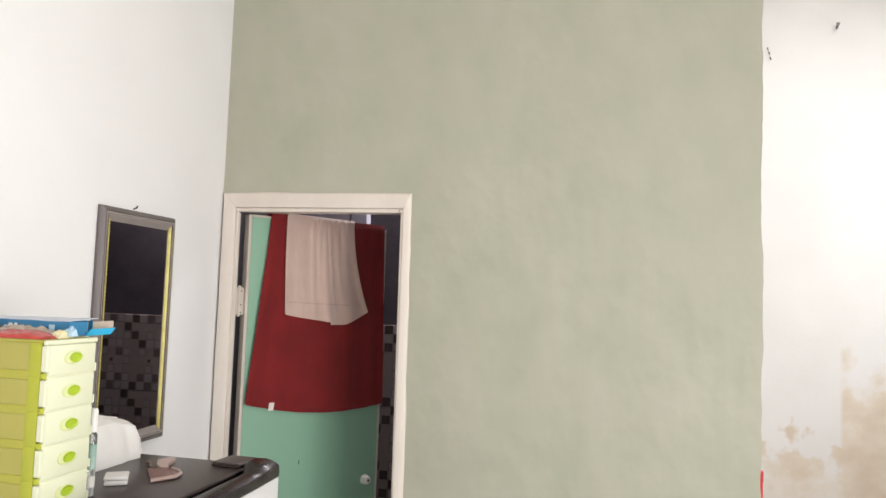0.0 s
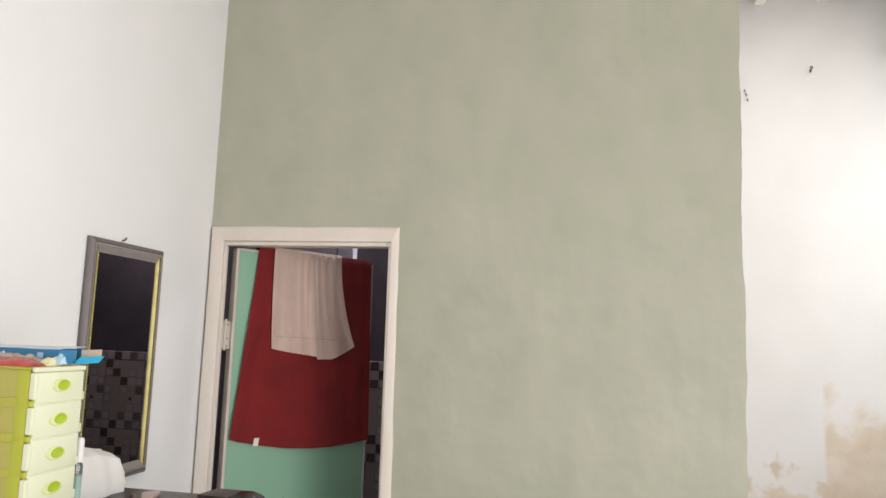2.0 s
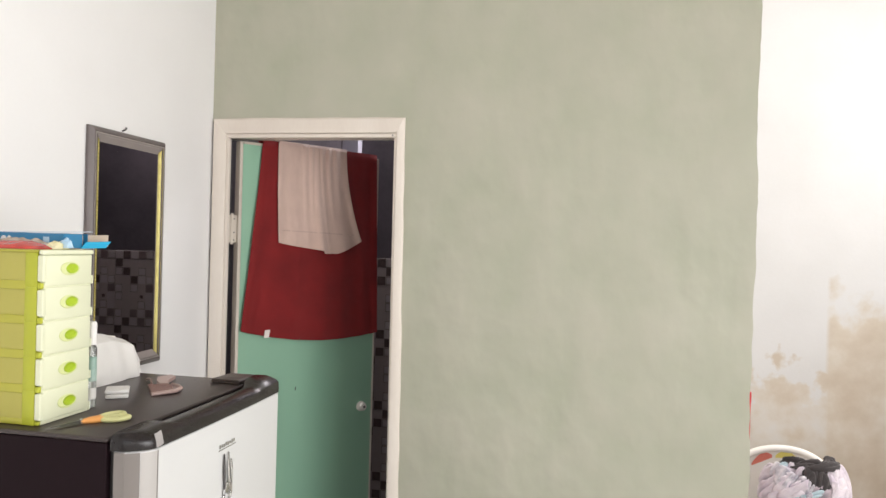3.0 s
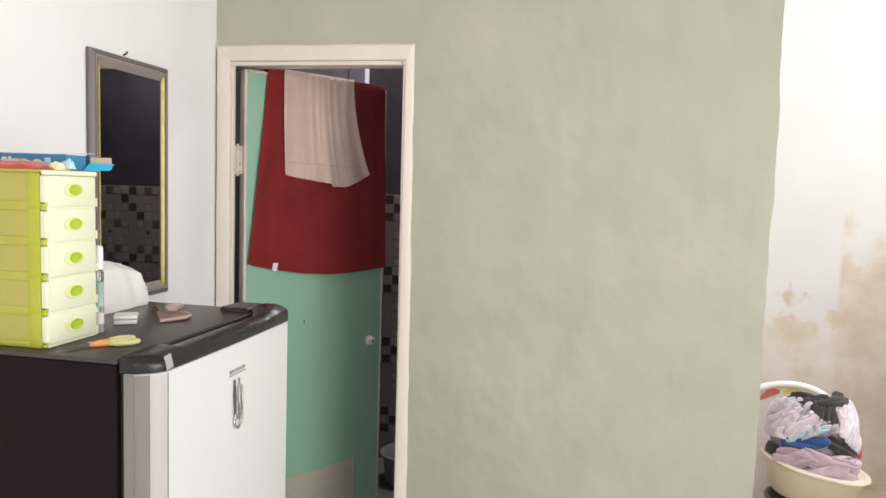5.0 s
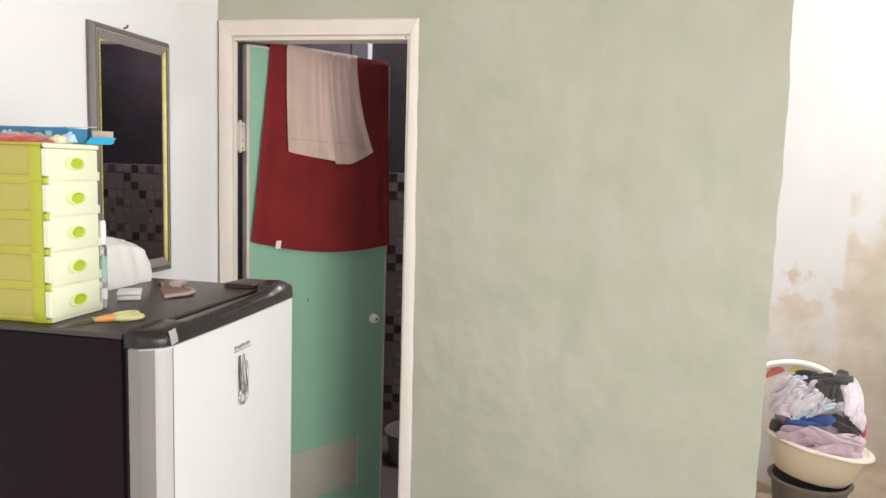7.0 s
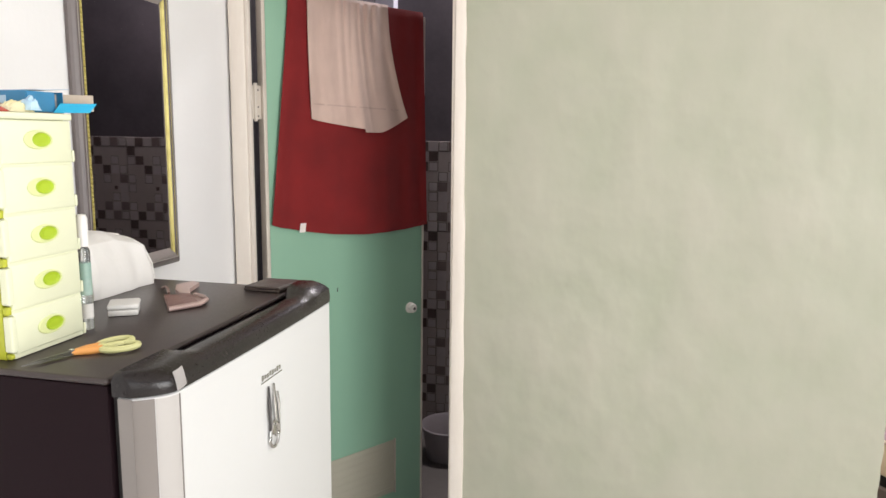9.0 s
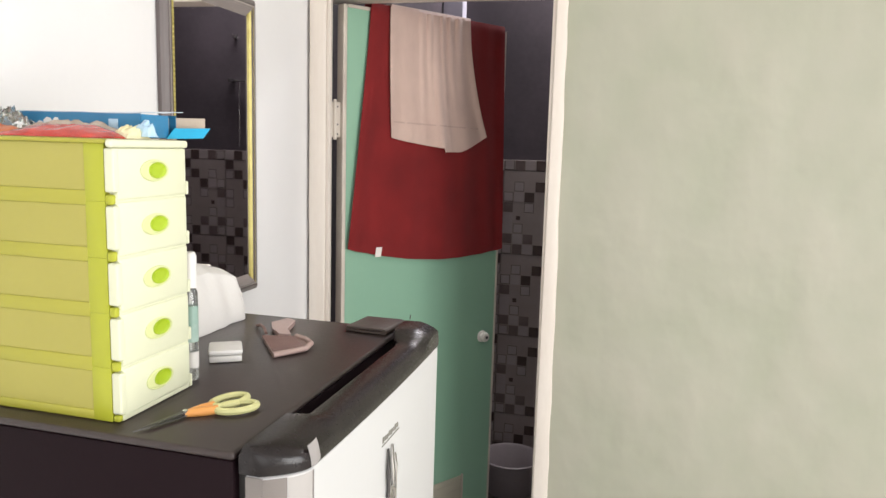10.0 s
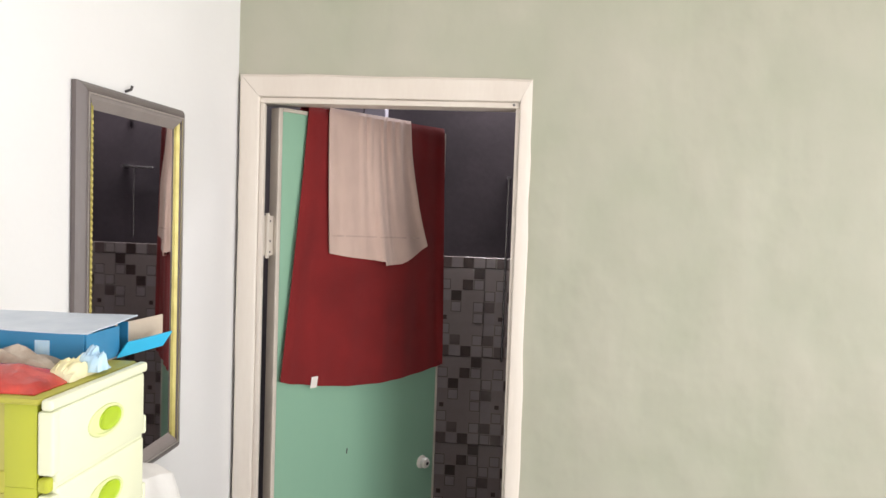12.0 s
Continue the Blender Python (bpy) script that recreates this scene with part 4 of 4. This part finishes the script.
tubey = thing("small_tube", (0.36, -1.32, LID), "pale yellow and blue plastic sachet", "sachet")
part("body", pillow(0.352, 0.378, -1.308, -1.262, LID, 0.03, 5.0), YELLOW_PLASTIC, tubey, "", True)
part("cap", pillow(0.36, 0.386, -1.278, -1.256, LID + 0.003, 0.034, 6.0), SKY_PLASTIC, tubey, "crinkled sky blue end", True)

# ---- small things on the fridge ----
bot = thing("slim_bottle", (0.374, -1.16, FT), "slim clear bottle with a green label on the fridge", "bottle")
bx, by = 0.372, -1.172
part("body", lathe(bx, by, [(0.009, FT + 0.0005), (0.0105, FT + 0.003), (0.0105, FT + 0.135), (0.007, FT + 0.142)], 20), CLEAR, bot, "", True)
part("label", lathe(bx, by, [(0.0108, FT + 0.06), (0.0108, FT + 0.115)], 20, caps=(False, False)), BOTTLE_GREEN, bot, "pale green label", True)
part("label", lathe(bx, by, [(0.0108, FT + 0.02), (0.0108, FT + 0.045)], 20, caps=(False, False)), CASE, bot, "pale printed label", True)
part("cap", lathe(bx, by, [(0.0095, FT + 0.1425), (0.0095, FT + 0.19), (0.007, FT + 0.196)], 20), POUCH, bot, "white cap", True)


def pouch_bm():
    loops = []
    for k in range(21):
        u = k / 20
        y = -0.995 + 0.195 * u
        e = min(1.0, (min(u, 1 - u) / 0.07 + 0.4)) ** 0.5
        lean = 0.02 * u
        h = (0.128 - 0.03 * max(0, u - 0.45) / 0.55) * (0.74 + 0.26 * e) * (1 + 0.03 * wob(u * 7, 0.3, 1.0))
        w = 0.07 * (0.8 + 0.2 * e)
        c = 0.178 + 0.004 * wob(u * 5, 1, 2)
        prof = [(-w, 0.0006), (-w * 1.06, h * 0.3), (-w * 0.85, h * 0.88), (-w * 0.45, h), (w * 0.35, h * 0.99), (w * 0.72, h * 0.86), (w * 1.0, h * 0.3), (w, 0.0006)]
        loops.append([(c + lean * 0 + a + 0.002 * wob(a * 60, u * 8, b * 40), y, FT + b) for a, b in prof])
    return loft(loops)


pouch = thing("toiletry_pouch", (0.178, -0.9, FT), "white vinyl toiletry pouch against the wall", "pouch")
part("body", pouch_bm(), POUCH, pouch, "", True)
part("zip", tube([(0.19 + 0.003 * math.sin(k), -0.985 + 0.0175 * k, FT + 0.1225 - 0.0034 * max(0, k - 5)) for k in range(3, 9)], 0.0025, 6), TAG, pouch, "", True)
part("strap", tube([(0.205, -0.805, FT + 0.075), (0.215, -0.786, FT + 0.068), (0.222, -0.776, FT + 0.04), (0.226, -0.774, FT + 0.012), (0.228, -0.78, FT + 0.003)], 0.003, 8), POUCH, pouch, "", True)

case = thing("small_case", (0.356, -1.07, FT), "small translucent white plastic case", "case")
CM = pose(0.36, -1.06, FT, 0, 0, 32)
part("base", box(-0.026, 0.026, -0.028, 0.028, 0.0005, 0.012, 0.003, m=CM), CASE, case, "", True)
part("lid", box(-0.027, 0.027, -0.029, 0.029, 0.0125, 0.022, 0.004, m=CM), POUCH, case, "", True)

comb = thing("hair_comb", (0.42, -0.98, FT), "brown plastic hair comb with a curved pale handle", "comb")


def slab(pts, z0, z1):
    return loft([[(x, y, z0) for x, y in pts], [(x, y, z1) for x, y in pts]])


part("head", slab([(0.361, -0.941), (0.425, -0.925), (0.468, -0.958), (0.472, -0.994), (0.437, -1.041)], FT + 0.001, FT + 0.007), COMB, comb)
for k in range(14):
    f = (k + 0.5) / 14
    a, b = Vector((0.364, -0.944, FT + 0.0073)).lerp(Vector((0.437, -1.037, FT + 0.0073)), f), Vector((0.42, -0.929, FT + 0.0073)).lerp(Vector((0.469, -0.99, FT + 0.0073)), f)
    part("tooth", tube([a, b], 0.0014, 6), COMB, comb)
part("spine", tube([(0.423, -0.926, FT + 0.007), (0.45, -0.94, FT + 0.0075), (0.47, -0.962, FT + 0.0075), (0.4745, -0.992, FT + 0.007), (0.457, -1.018, FT + 0.006), (0.438, -1.042, FT + 0.005)], 0.005, 10), COMB_PALE, comb, "", True)
part("handle", slab([(0.39, -0.93), (0.362, -0.902), (0.336, -0.858), (0.35, -0.815), (0.372, -0.828), (0.388, -0.89), (0.412, -0.926)], FT + 0.0015, FT + 0.01), COMB_PALE, comb, "dusty pink flat handle")
comb.location += Vector((-0.006, 0.011, 0))
clip = thing("hair_clip", (0.33, -0.86, FT), "curved dark brown hair clip", "hair clip")
part("arch", tube([(0.304, -0.858, FT + 0.003), (0.318, -0.868, FT + 0.008), (0.334, -0.884, FT + 0.008), (0.348, -0.902, FT + 0.003)], 0.003, 8), COMB, clip, "", True)

wal = thing("wallet", (0.522, -0.78, FT), "folded dark brown leather wallet on the fridge", "wallet")
WM = pose(0.521, -0.782, FT, 0, 0, -6)
part("flap", box(-0.041, 0.041, -0.046, 0.046, 0.0005, 0.006, 0.0025, m=WM), LEATHER, wal, "", True)
part("flap", box(-0.04, 0.04, -0.045, 0.047, 0.0065, 0.012, 0.0025, m=WM @ pose(0, 0, 0, 0, -1.5)), LEATHER, wal, "", True)
part("fold", tube([tuple(WM @ Vector((0.041, -0.044, 0.0065))), tuple(WM @ Vector((0.041, 0.044, 0.0065)))], 0.006, 10), LEATHER, wal, "", True)

sc = thing("scissors", (0.48, -1.3, FT), "open scissors with orange and green plastic handles", "scissors")
tip, piv = Vector((0.431, -1.374, FT + 0.004)), Vector((0.454, -1.308, FT + 0.005))
for s in (-1, 1):
    q = tip + Vector((0.004 * s, 0.002 * s, 0))
    d = (piv - q).normalized()
    nrm = Vector((-d.y, d.x, 0)) * 0.0055
    pts = [q, q + d * 0.02 + nrm * 0.7 * s, piv + nrm * s, piv - nrm * 0.4 * s]
    bm = bmesh.new()
    up = Vector((0, 0, 0.0012))
    zoff = Vector((0, 0, 0.0016 * s))
    lo, hi = [bm.verts.new(p + zoff) for p in pts], [bm.verts.new(p + zoff + up) for p in pts]
    bm.faces.new(lo), bm.faces.new(hi)
    for k in range(4):
        bm.faces.new((lo[k], lo[(k + 1) % 4], hi[(k + 1) % 4], hi[k]))
    part("blade", bm, DARK_METAL, sc)
part("pivot", tube([piv + Vector((0, 0, -0.003)), piv + Vector((0, 0, 0.005))], 0.004, 10), CHROME, sc)
for s, c in ((-1, Vector((0.484, -1.25, FT + 0.007))), (1, Vector((0.506, -1.268, FT + 0.007)))):
    d = (c - piv).normalized()
    nrm = Vector((-d.y, d.x, 0))
    part("shank", tube([piv, piv + (c - piv) * 0.35, c - d * 0.024], 0.006, 10, radii=[0.0045, 0.0065, 0.006]), ORANGE_GRIP, sc, "orange plastic shank", True)
    part("finger_ring", tube([c + d * (0.026 * math.cos(a)) + nrm * (0.016 * math.sin(a)) for a in [2 * math.pi * k / 24 for k in range(24)]], 0.005, 8, closed=True), GREEN_GRIP, sc, "pale green finger ring", True)

# ---- passage: laundry, chair, stick ----
setting("passage_floor", box(2.035, ROOM_X - 0.002, 0.1, 1.618, 0.0005, 0.003), CEMENT, "dirty brown cement floor of the passage", "floor")
stick = thing("red_broom_stick", (2.17, 0.6, 0), "red plastic broom stick leaning beside the wall", "broom")
part("tube", tube([(2.15, 0.6, 0.12), (2.15, 0.6, 0.985)], 0.013, 12), RED_STICK, stick, "", True)
part("cap", lathe(2.15, 0.6, [(0.0148, 0.955), (0.0148, 0.995), (0.01, 1.0)], 12), RED_STICK, stick, "", True)
part("head", box(2.08, 2.22, 0.58, 0.62, 0.09, 0.13, 0.006), RED_STICK, stick)
part("bristles", box(2.084, 2.216, 0.582, 0.618, 0.0, 0.0895, 0.002), GREY_TUB, stick)

LX, LY = 2.425, 0.75
stand = thing("round_bin", (LX, LY, 0), "dark grey round plastic bin under the basin", "bin")
part("body", lathe(LX, LY, [(0.13, 0.0), (0.155, 0.2), (0.163, 0.202), (0.165, 0.222), (0.158, 0.226), (0.15, 0.22), (0.12, 0.02)], 36), GREY_TUB, stand, "", True)
part("rim", tube([(LX + 0.166 * math.cos(a), LY + 0.166 * math.sin(a), 0.218) for a in [2 * math.pi * k / 36 for k in range(36)]], 0.006, 8, closed=True), GREY_TUB, stand, "", True)
basin = thing("laundry_basin", (LX, LY, 0.227), "cream oval plastic basin heaped with laundry", "basin")
BT = Matrix.Translation((LX, LY, 0.232)) @ Matrix.Rotation(radians(9), 4, "Y") @ Matrix.Scale(0.965, 4)
bm = lathe(0, 0, [(0.135, 0.004), (0.15, 0.006), (0.175, 0.04), (0.2, 0.12), (0.208, 0.16), (0.2, 0.158), (0.168, 0.045), (0.14, 0.014)], 40, 1.0, 0.86)
bm.transform(BT)
part("bowl", bm, CREAM_TUB, basin, "", True)
bm = lathe(0, 0, [(0.206, 0.152), (0.224, 0.154), (0.23, 0.16), (0.226, 0.168), (0.206, 0.17), (0.2, 0.165)], 40, 1.0, 0.86)
bm.transform(BT)
part("rim", bm, CREAM_RIM, basin, "pale rolled rim", True)
bm = box(-0.06, 0.06, -0.215, -0.196, 0.168, 0.173, 0.002)
bm.transform(BT)
part("grip", bm, CREAM_RIM, basin)


LC, LR = Vector((LX + 0.002, LY, 0.335)), Vector((0.172, 0.132, 0.35))


def garment(az0, az1, h0, h1, layer, seed, slant=0.0, fold=0.013, along=0.0, rag=1.0):
    """A piece of clothing draped over the heap: azimuth in degrees from the front, height 0..1 of the heap, folds along a direction."""
    ca, sa = math.cos(radians(along)), math.sin(radians(along))

    def fn(u, v):
        e = rag * (0.09 * wob(u * 4 + seed, v * 3, seed) + 0.05 * wob(u * 9, v * 8 + seed, 3.0))
        uu, vv = u - 0.5, v - 0.5
        edge = 1 + 0.55 * e - 0.18 * (abs(2 * uu) ** 3) * (abs(2 * vv) ** 3)
        az = (az0 + az1) / 2 + (az1 - az0) * uu * edge + 14 * e
        h = (h0 + h1) / 2 + (h1 - h0) * vv * edge + slant * uu + 0.1 * e
        ph = radians(90 * max(0.0, min(1.0, h)))
        p, q = (az / 60) * ca + h * 2.2 * sa, -(az / 60) * sa + h * 2.2 * ca
        f1 = min(1.0, abs(wob(p * 0.8 + seed, q * 3.2, seed * 1.7)) * 3.2) ** 0.6 - 0.6
        f2 = min(1.0, abs(wob(p * 1.6 + seed, q * 6.5, seed * 0.6)) * 3.2) ** 0.6 - 0.6
        rim = max(abs(2 * uu), abs(2 * vv)) ** 6
        r = 1 + layer * 0.045 + (1.5 * fold * f1 + 0.7 * fold * f2) / 0.16 - 0.06 * rim
        a = radians(az)
        flat, tall = max(0.0, math.cos(ph)) ** 0.42, math.sin(ph) ** 0.85
        return (LC.x + LR.x * r * flat * math.sin(a), LC.y - LR.y * r * flat * math.cos(a), LC.z + LR.z * (1 + (r - 1) * 0.6) * tall)

    return sheet(80, 60, fn, 0.004)


def garment_thing(nm, lab, m, *shape):
    c = LC + Vector((0, 0, 0.0))
    t = thing(nm, c, lab, "clothes", "laundry heap")
    part("fabric", garment(*shape), m, t, "", True)


garment_thing("grey_shirt", "grey patterned shirt deep in the laundry heap", CLOTH_GREY, -178, 178, 0.06, 0.8, -1.0, 4.1, 0.0, 0.009, 20)
garment_thing("blanket", "crumpled mauve blanket filling the front of the basin", CLOTH_MAUVE, -66, 76, 0.04, 0.22, 2.0, 1.3, -0.06, 0.027, 8)
garment_thing("blanket_roll", "rolled mauve blanket end lying over the basin rim", CLOTH_MAUVE, -24, 58, 0.06, 0.19, 3.6, 14.6, -0.12, 0.02, -10, 0.6)
garment_thing("patterned_shirt", "crumpled white and pink patterned shirt", CLOTH_WHITE, -110, -8, 0.27, 0.76, 1.7, 3.3, 0.06, 0.024, 40, 0.8)
garment_thing("patterned_shirt", "pale sleeve with a printed pattern in the heap", CLOTH_PRINT, -72, -2, 0.4, 0.66, 2.6, 17.3, -0.16, 0.02, 62, 1.2)
garment_thing("white_shirt", "white shirt hanging over the laundry heap", CLOTH_WHITE, 26, 118, 0.26, 0.78, 2.5, 9.1, -0.05, 0.009, 75, 0.5)
garment_thing("white_shirt", "folded white shirt tail hanging down the heap", CLOTH_WHITE, 24, 70, 0.24, 0.5, 3.4, 21.4, -0.18, 0.01, 50, 0.9)
garment_thing("blue_shirt", "crumpled blue shirt in the laundry heap", CLOTH_BLUE, -60, 12, 0.235, 0.325, 2.5, 2.2, 0.07, 0.016, 8, 1.5)
garment_thing("aqua_cloth", "pale aqua cloth in the laundry heap", CLOTH_AQUA, -46, 14, 0.33, 0.41, 3.1, 7.0, 0.17, 0.01, 20, 1.2)
garment_thing("aqua_cloth", "small aqua cloth tucked under the black trousers", CLOTH_AQUA, -70, -44, 0.6, 0.72, 2.9, 19.0, 0.1, 0.01, 60, 1.2)
garment_thing("black_trousers", "black trousers lying on top of the laundry", CLOTH_BLACK, -80, 124, 0.7, 0.96, 2.5, 5.5, -0.05, 0.01, 8, 0.4)
garment_thing("black_trousers", "black trouser leg hanging down the laundry", CLOTH_BLACK, -18, 26, 0.46, 0.82, 2.1, 6.2, -0.2, 0.007, 78, 0.5)
garment_thing("grey_cloth", "grey crumpled cloth in the middle of the laundry", CLOTH_GREY, -14, 26, 0.38, 0.52, 2.7, 11.2, 0.0, 0.014, 40, 1.3)
garment_thing("dark_cloth", "dark cloth tucked low in the laundry heap", CLOTH_BLACK, 8, 76, 0.17, 0.31, 2.8, 8.2, -0.16, 0.014, -25)
garment_thing("dark_cloth", "dark cloth at the rim of the basin", CLOTH_BLACK, -96, -58, 0.08, 0.22, 1.4, 8.9, 0.0, 0.012, 30)
garment_thing("red_cloth", "small red cloth at the edge of the laundry", CLOTH_RED, 62, 94, 0.14, 0.26, 3.1, 2.8, 0.0, 0.008, 40)

chair = thing("plastic_chair", (2.36, 1.05, 0), "white moulded plastic chair with stickers behind the basin", "chair")


def arch(r, zc, x0, n=24, lift=0.0):
    pts = [(x0 - r, 0.02)]
    pts += [(x0 + r * math.cos(math.pi - math.pi * k / n), zc + (r * 0.62) * math.sin(math.pi * k / n)) for k in range(n + 1)]
    return pts + [(x0 + r, 0.02)]


CHX = 2.40
part("back_rim", tube([(x, 1.03, z) for x, z in arch(0.205, 0.535, CHX)], 0.017, 12), CHAIR_WHITE, chair, "", True)
part("back_panel", loft([[(x, y, z) for x, z in arch(0.198, 0.533, CHX)[1:-1] + [(CHX + 0.198, 0.3), (CHX - 0.198, 0.3)]] for y in (1.026, 1.04)]), CHAIR_WHITE, chair)
part("seat", box(CHX - 0.2, CHX + 0.2, 1.035, 1.4, 0.36, 0.385, 0.01), CHAIR_WHITE, chair, "", True)
for sx in (-0.18, 0.18):
    part("leg", tube([(CHX + sx, 1.38, 0.0), (CHX + sx * 0.97, 1.37, 0.365)], 0.018, 10), CHAIR_WHITE, chair, "", True)
    part("leg", tube([(CHX + sx * 1.13, 1.03, 0.0), (CHX + sx * 1.13, 1.03, 0.03)], 0.02, 10), CHAIR_WHITE, chair, "", True)
APRON = [(-0.2, 0.298), (0.2, 0.298), (0.205, 0.05)] + [(0.16 - 0.36 * k / 12, 0.035 + 0.055 * (k / 12) ** 2) for k in range(13)]
part("apron", loft([[(CHX + x, y, z) for x, z in APRON] for y in (1.027, 1.039)]), CHAIR_WHITE, chair, "moulded front panel below the seat")
part("sticker", sheet(10, 3, lambda u, v: (CHX - 0.135 + 0.09 * u, 1.0245, 0.572 + 0.045 * u + 0.04 * v * math.sin(math.pi * (0.1 + 0.8 * u))), 0.0006), STICKER_RED, chair, "red sticker")
part("sticker", sheet(10, 3, lambda u, v: (CHX - 0.03 + 0.09 * u, 1.0245, 0.618 + 0.035 * v * math.sin(math.pi * (0.1 + 0.8 * u))), 0.0006), STICKER_YELLOW, chair, "yellow sticker")

# nails and an iron bracket high on the passage wall, rafters under the roof
for nx, nz, ln in ((2.745, 3.225, 0.05), (2.4, 3.09, 0.02), (2.407, 3.06, 0.02), (2.393, 3.115, 0.018)):
    nl = thing("wall_nail", (nx, BACK_Y, nz), "rusty nail in the white passage wall", "nail", "nails in the passage wall")
    part("shank", tube([(nx, BACK_Y + 0.005, nz), (nx - 0.01, BACK_Y - ln, nz + 0.004)], 0.0012 + 0.1 * ln, 8), DARK_METAL, nl)
    part("head", tube([(nx - 0.01, BACK_Y - ln, nz + 0.004), (nx - 0.011, BACK_Y - ln - 0.004, nz + 0.004)], 0.0015 + 0.17 * ln, 8), DARK_METAL, nl)
br = thing("iron_bracket", (3.19, 1.4, 3.42), "grey iron bracket under the roof", "bracket")
part("arm", box(-0.004, 0.004, -0.04, 0.04, -0.03, 0.03, m=pose(3.12, 1.4, 3.4, 0, 0, 90)), DARK_METAL, br)
bm = slab([(3.11, 1.39), (3.43, 1.39), (3.43, 1.42), (3.11, 1.42)], 0, 0.004)
for v in bm.verts:
    v.co.z = 3.37 + 0.7 * (v.co.x - 3.11) + (0.07 if v.co.z > 0.002 else 0.0)
part("strut", bm, DARK_METAL, br)
part("tie", tube([(3.41, 1.405, 3.6), (3.41, 1.405, ROOF_Z - 0.002)], 0.012, 8), DARK_METAL, br)
for rx in (2.475, 2.815, 3.085, 3.42):
    rf = setting("rafter", box(rx - 0.03, rx + 0.03, 0.72, BACK_Y - 0.002, ROOF_Z - 0.06, ROOF_Z - 0.002, 0.004), RAFTER, "white painted roof rafter", "rafter")

# ---- pieces: bricks over the green wall, mosaic tiles in the bathroom ----
parapet = setting("brick_parapet", box(0.002, 2.02, 0.02, 0.1, GZ1 + 0.012, ROOF_Z - 0.004), MORTAR, "rough unplastered bricks over the green wall")
bm = box(-0.1, 0.1, -0.05, 0.05, -0.026, 0.026, 0.005, 1)
for v in bm.verts:
    v.co += Vector((wob(*v.co, 30), wob(*(v.co * 1.3), 34), wob(*(v.co * 0.7), 38))) * 0.006
tmp = obj("brick", bm, BRICK)
brick_me = tmp.data
bpy.data.objects.remove(tmp)
rng = random.Random(4)
for row in range(7):
    for k in range(10):
        x = 0.11 + 0.208 * k + (0.1 if row % 2 else 0)
        if x > 1.95:
            continue
        b = new("brick", brick_me)
        b.parent = parapet
        b.matrix_basis = pose(x, 0.052 + rng.uniform(-0.012, 0.006), GZ1 + 0.05 + 0.066 * row, rng.uniform(-2, 2), 0, rng.uniform(-2, 2))

CELL, TILE_TOP, SEAM_X, SEAM_Z = 0.0527, 1.49, 0.622, 1.437
# the printed squares of one wall tile, column by column from the right, top row first: d dark, m mid, o outlined, p pale, s speck
PRINT = ("do.oo.op", ".d.....d", "..do..mp", ".op.sopm", "..omppmo")
FINISH = [TILE_LIGHT, TILE_MID, TILE_DARK, TILE_LINE, TILE_PALE]
meshes = {}


def print_mesh(x0, x1, z0, z1, ox, oz):
    """The relief squares on a wall tile; ox, oz is the tile's uncut top right corner."""
    bm = bmesh.new()

    def piece(cx, cz, half, y, m):
        k = len(bm.faces)
        box(cx - half, cx + half, y, -0.0041, cz - half, cz + half, bm=bm)
        bm.faces.ensure_lookup_table()
        for f in bm.faces[k:]:
            f.material_index = m

    for c, col in enumerate(PRINT):
        for r, kind in enumerate(col):
            cx, cz, h = ox - (c + 0.5) * CELL, oz - (r + 0.5) * CELL, CELL / 2
            if kind == "." or cx - h < x0 - 0.002 or cx + h > x1 + 0.002 or cz - h < z0 - 0.002 or cz + h > z1 + 0.002:
                continue
            h -= 0.0022
            if kind == "o":
                piece(cx, cz, h, -0.0046, 3)
                piece(cx, cz, h - 0.0028, -0.0052, 4)
            elif kind == "s":
                piece(cx, cz, h * 0.42, -0.0046, 2)
            else:
                piece(cx, cz, h, -0.0048, {"d": 2, "m": 1, "p": 4}[kind])
    return bm


setting("bathroom_wall_grout", box(0.14, 1.897, 1.494, 1.4985, -0.093, TILE_TOP), GROUT, "dark grout bed behind the mosaic tiles")
for row in range(-1, 4):
    for k in range(-1, 6):
        ox, oz = SEAM_X + 5 * CELL * k, SEAM_Z - 8 * CELL * row
        x0, x1 = max(0.14, ox - 5 * CELL), min(1.897, ox)
        z0, z1 = max(-0.093, oz - 8 * CELL), min(TILE_TOP, oz)
        if x1 - x0 < 0.01 or z1 - z0 < 0.01:
            continue
        key = tuple(round(v, 3) for v in (x0 - ox, x1 - ox, z0 - oz, z1 - oz))
        if key not in meshes:
            g = 0.0011
            a = obj("tile", box(x0 - ox + g, x1 - ox - g, -0.004, 0.004, z0 - oz + g, z1 - oz - g, 0.0012, 1), TILE_LIGHT)
            b = obj("relief", print_mesh(x0 - ox, x1 - ox, z0 - oz, z1 - oz, 0, 0), FINISH)
            meshes[key] = (a.data, b.data)
            bpy.data.objects.remove(a)
            bpy.data.objects.remove(b)
        t = new("tile", meshes[key][0])
        t.parent = BATH_BACK
        t.location = (ox, 1.49, oz)
        if len(meshes[key][1].polygons):
            q = new("printed_squares", meshes[key][1])
            q.parent = t
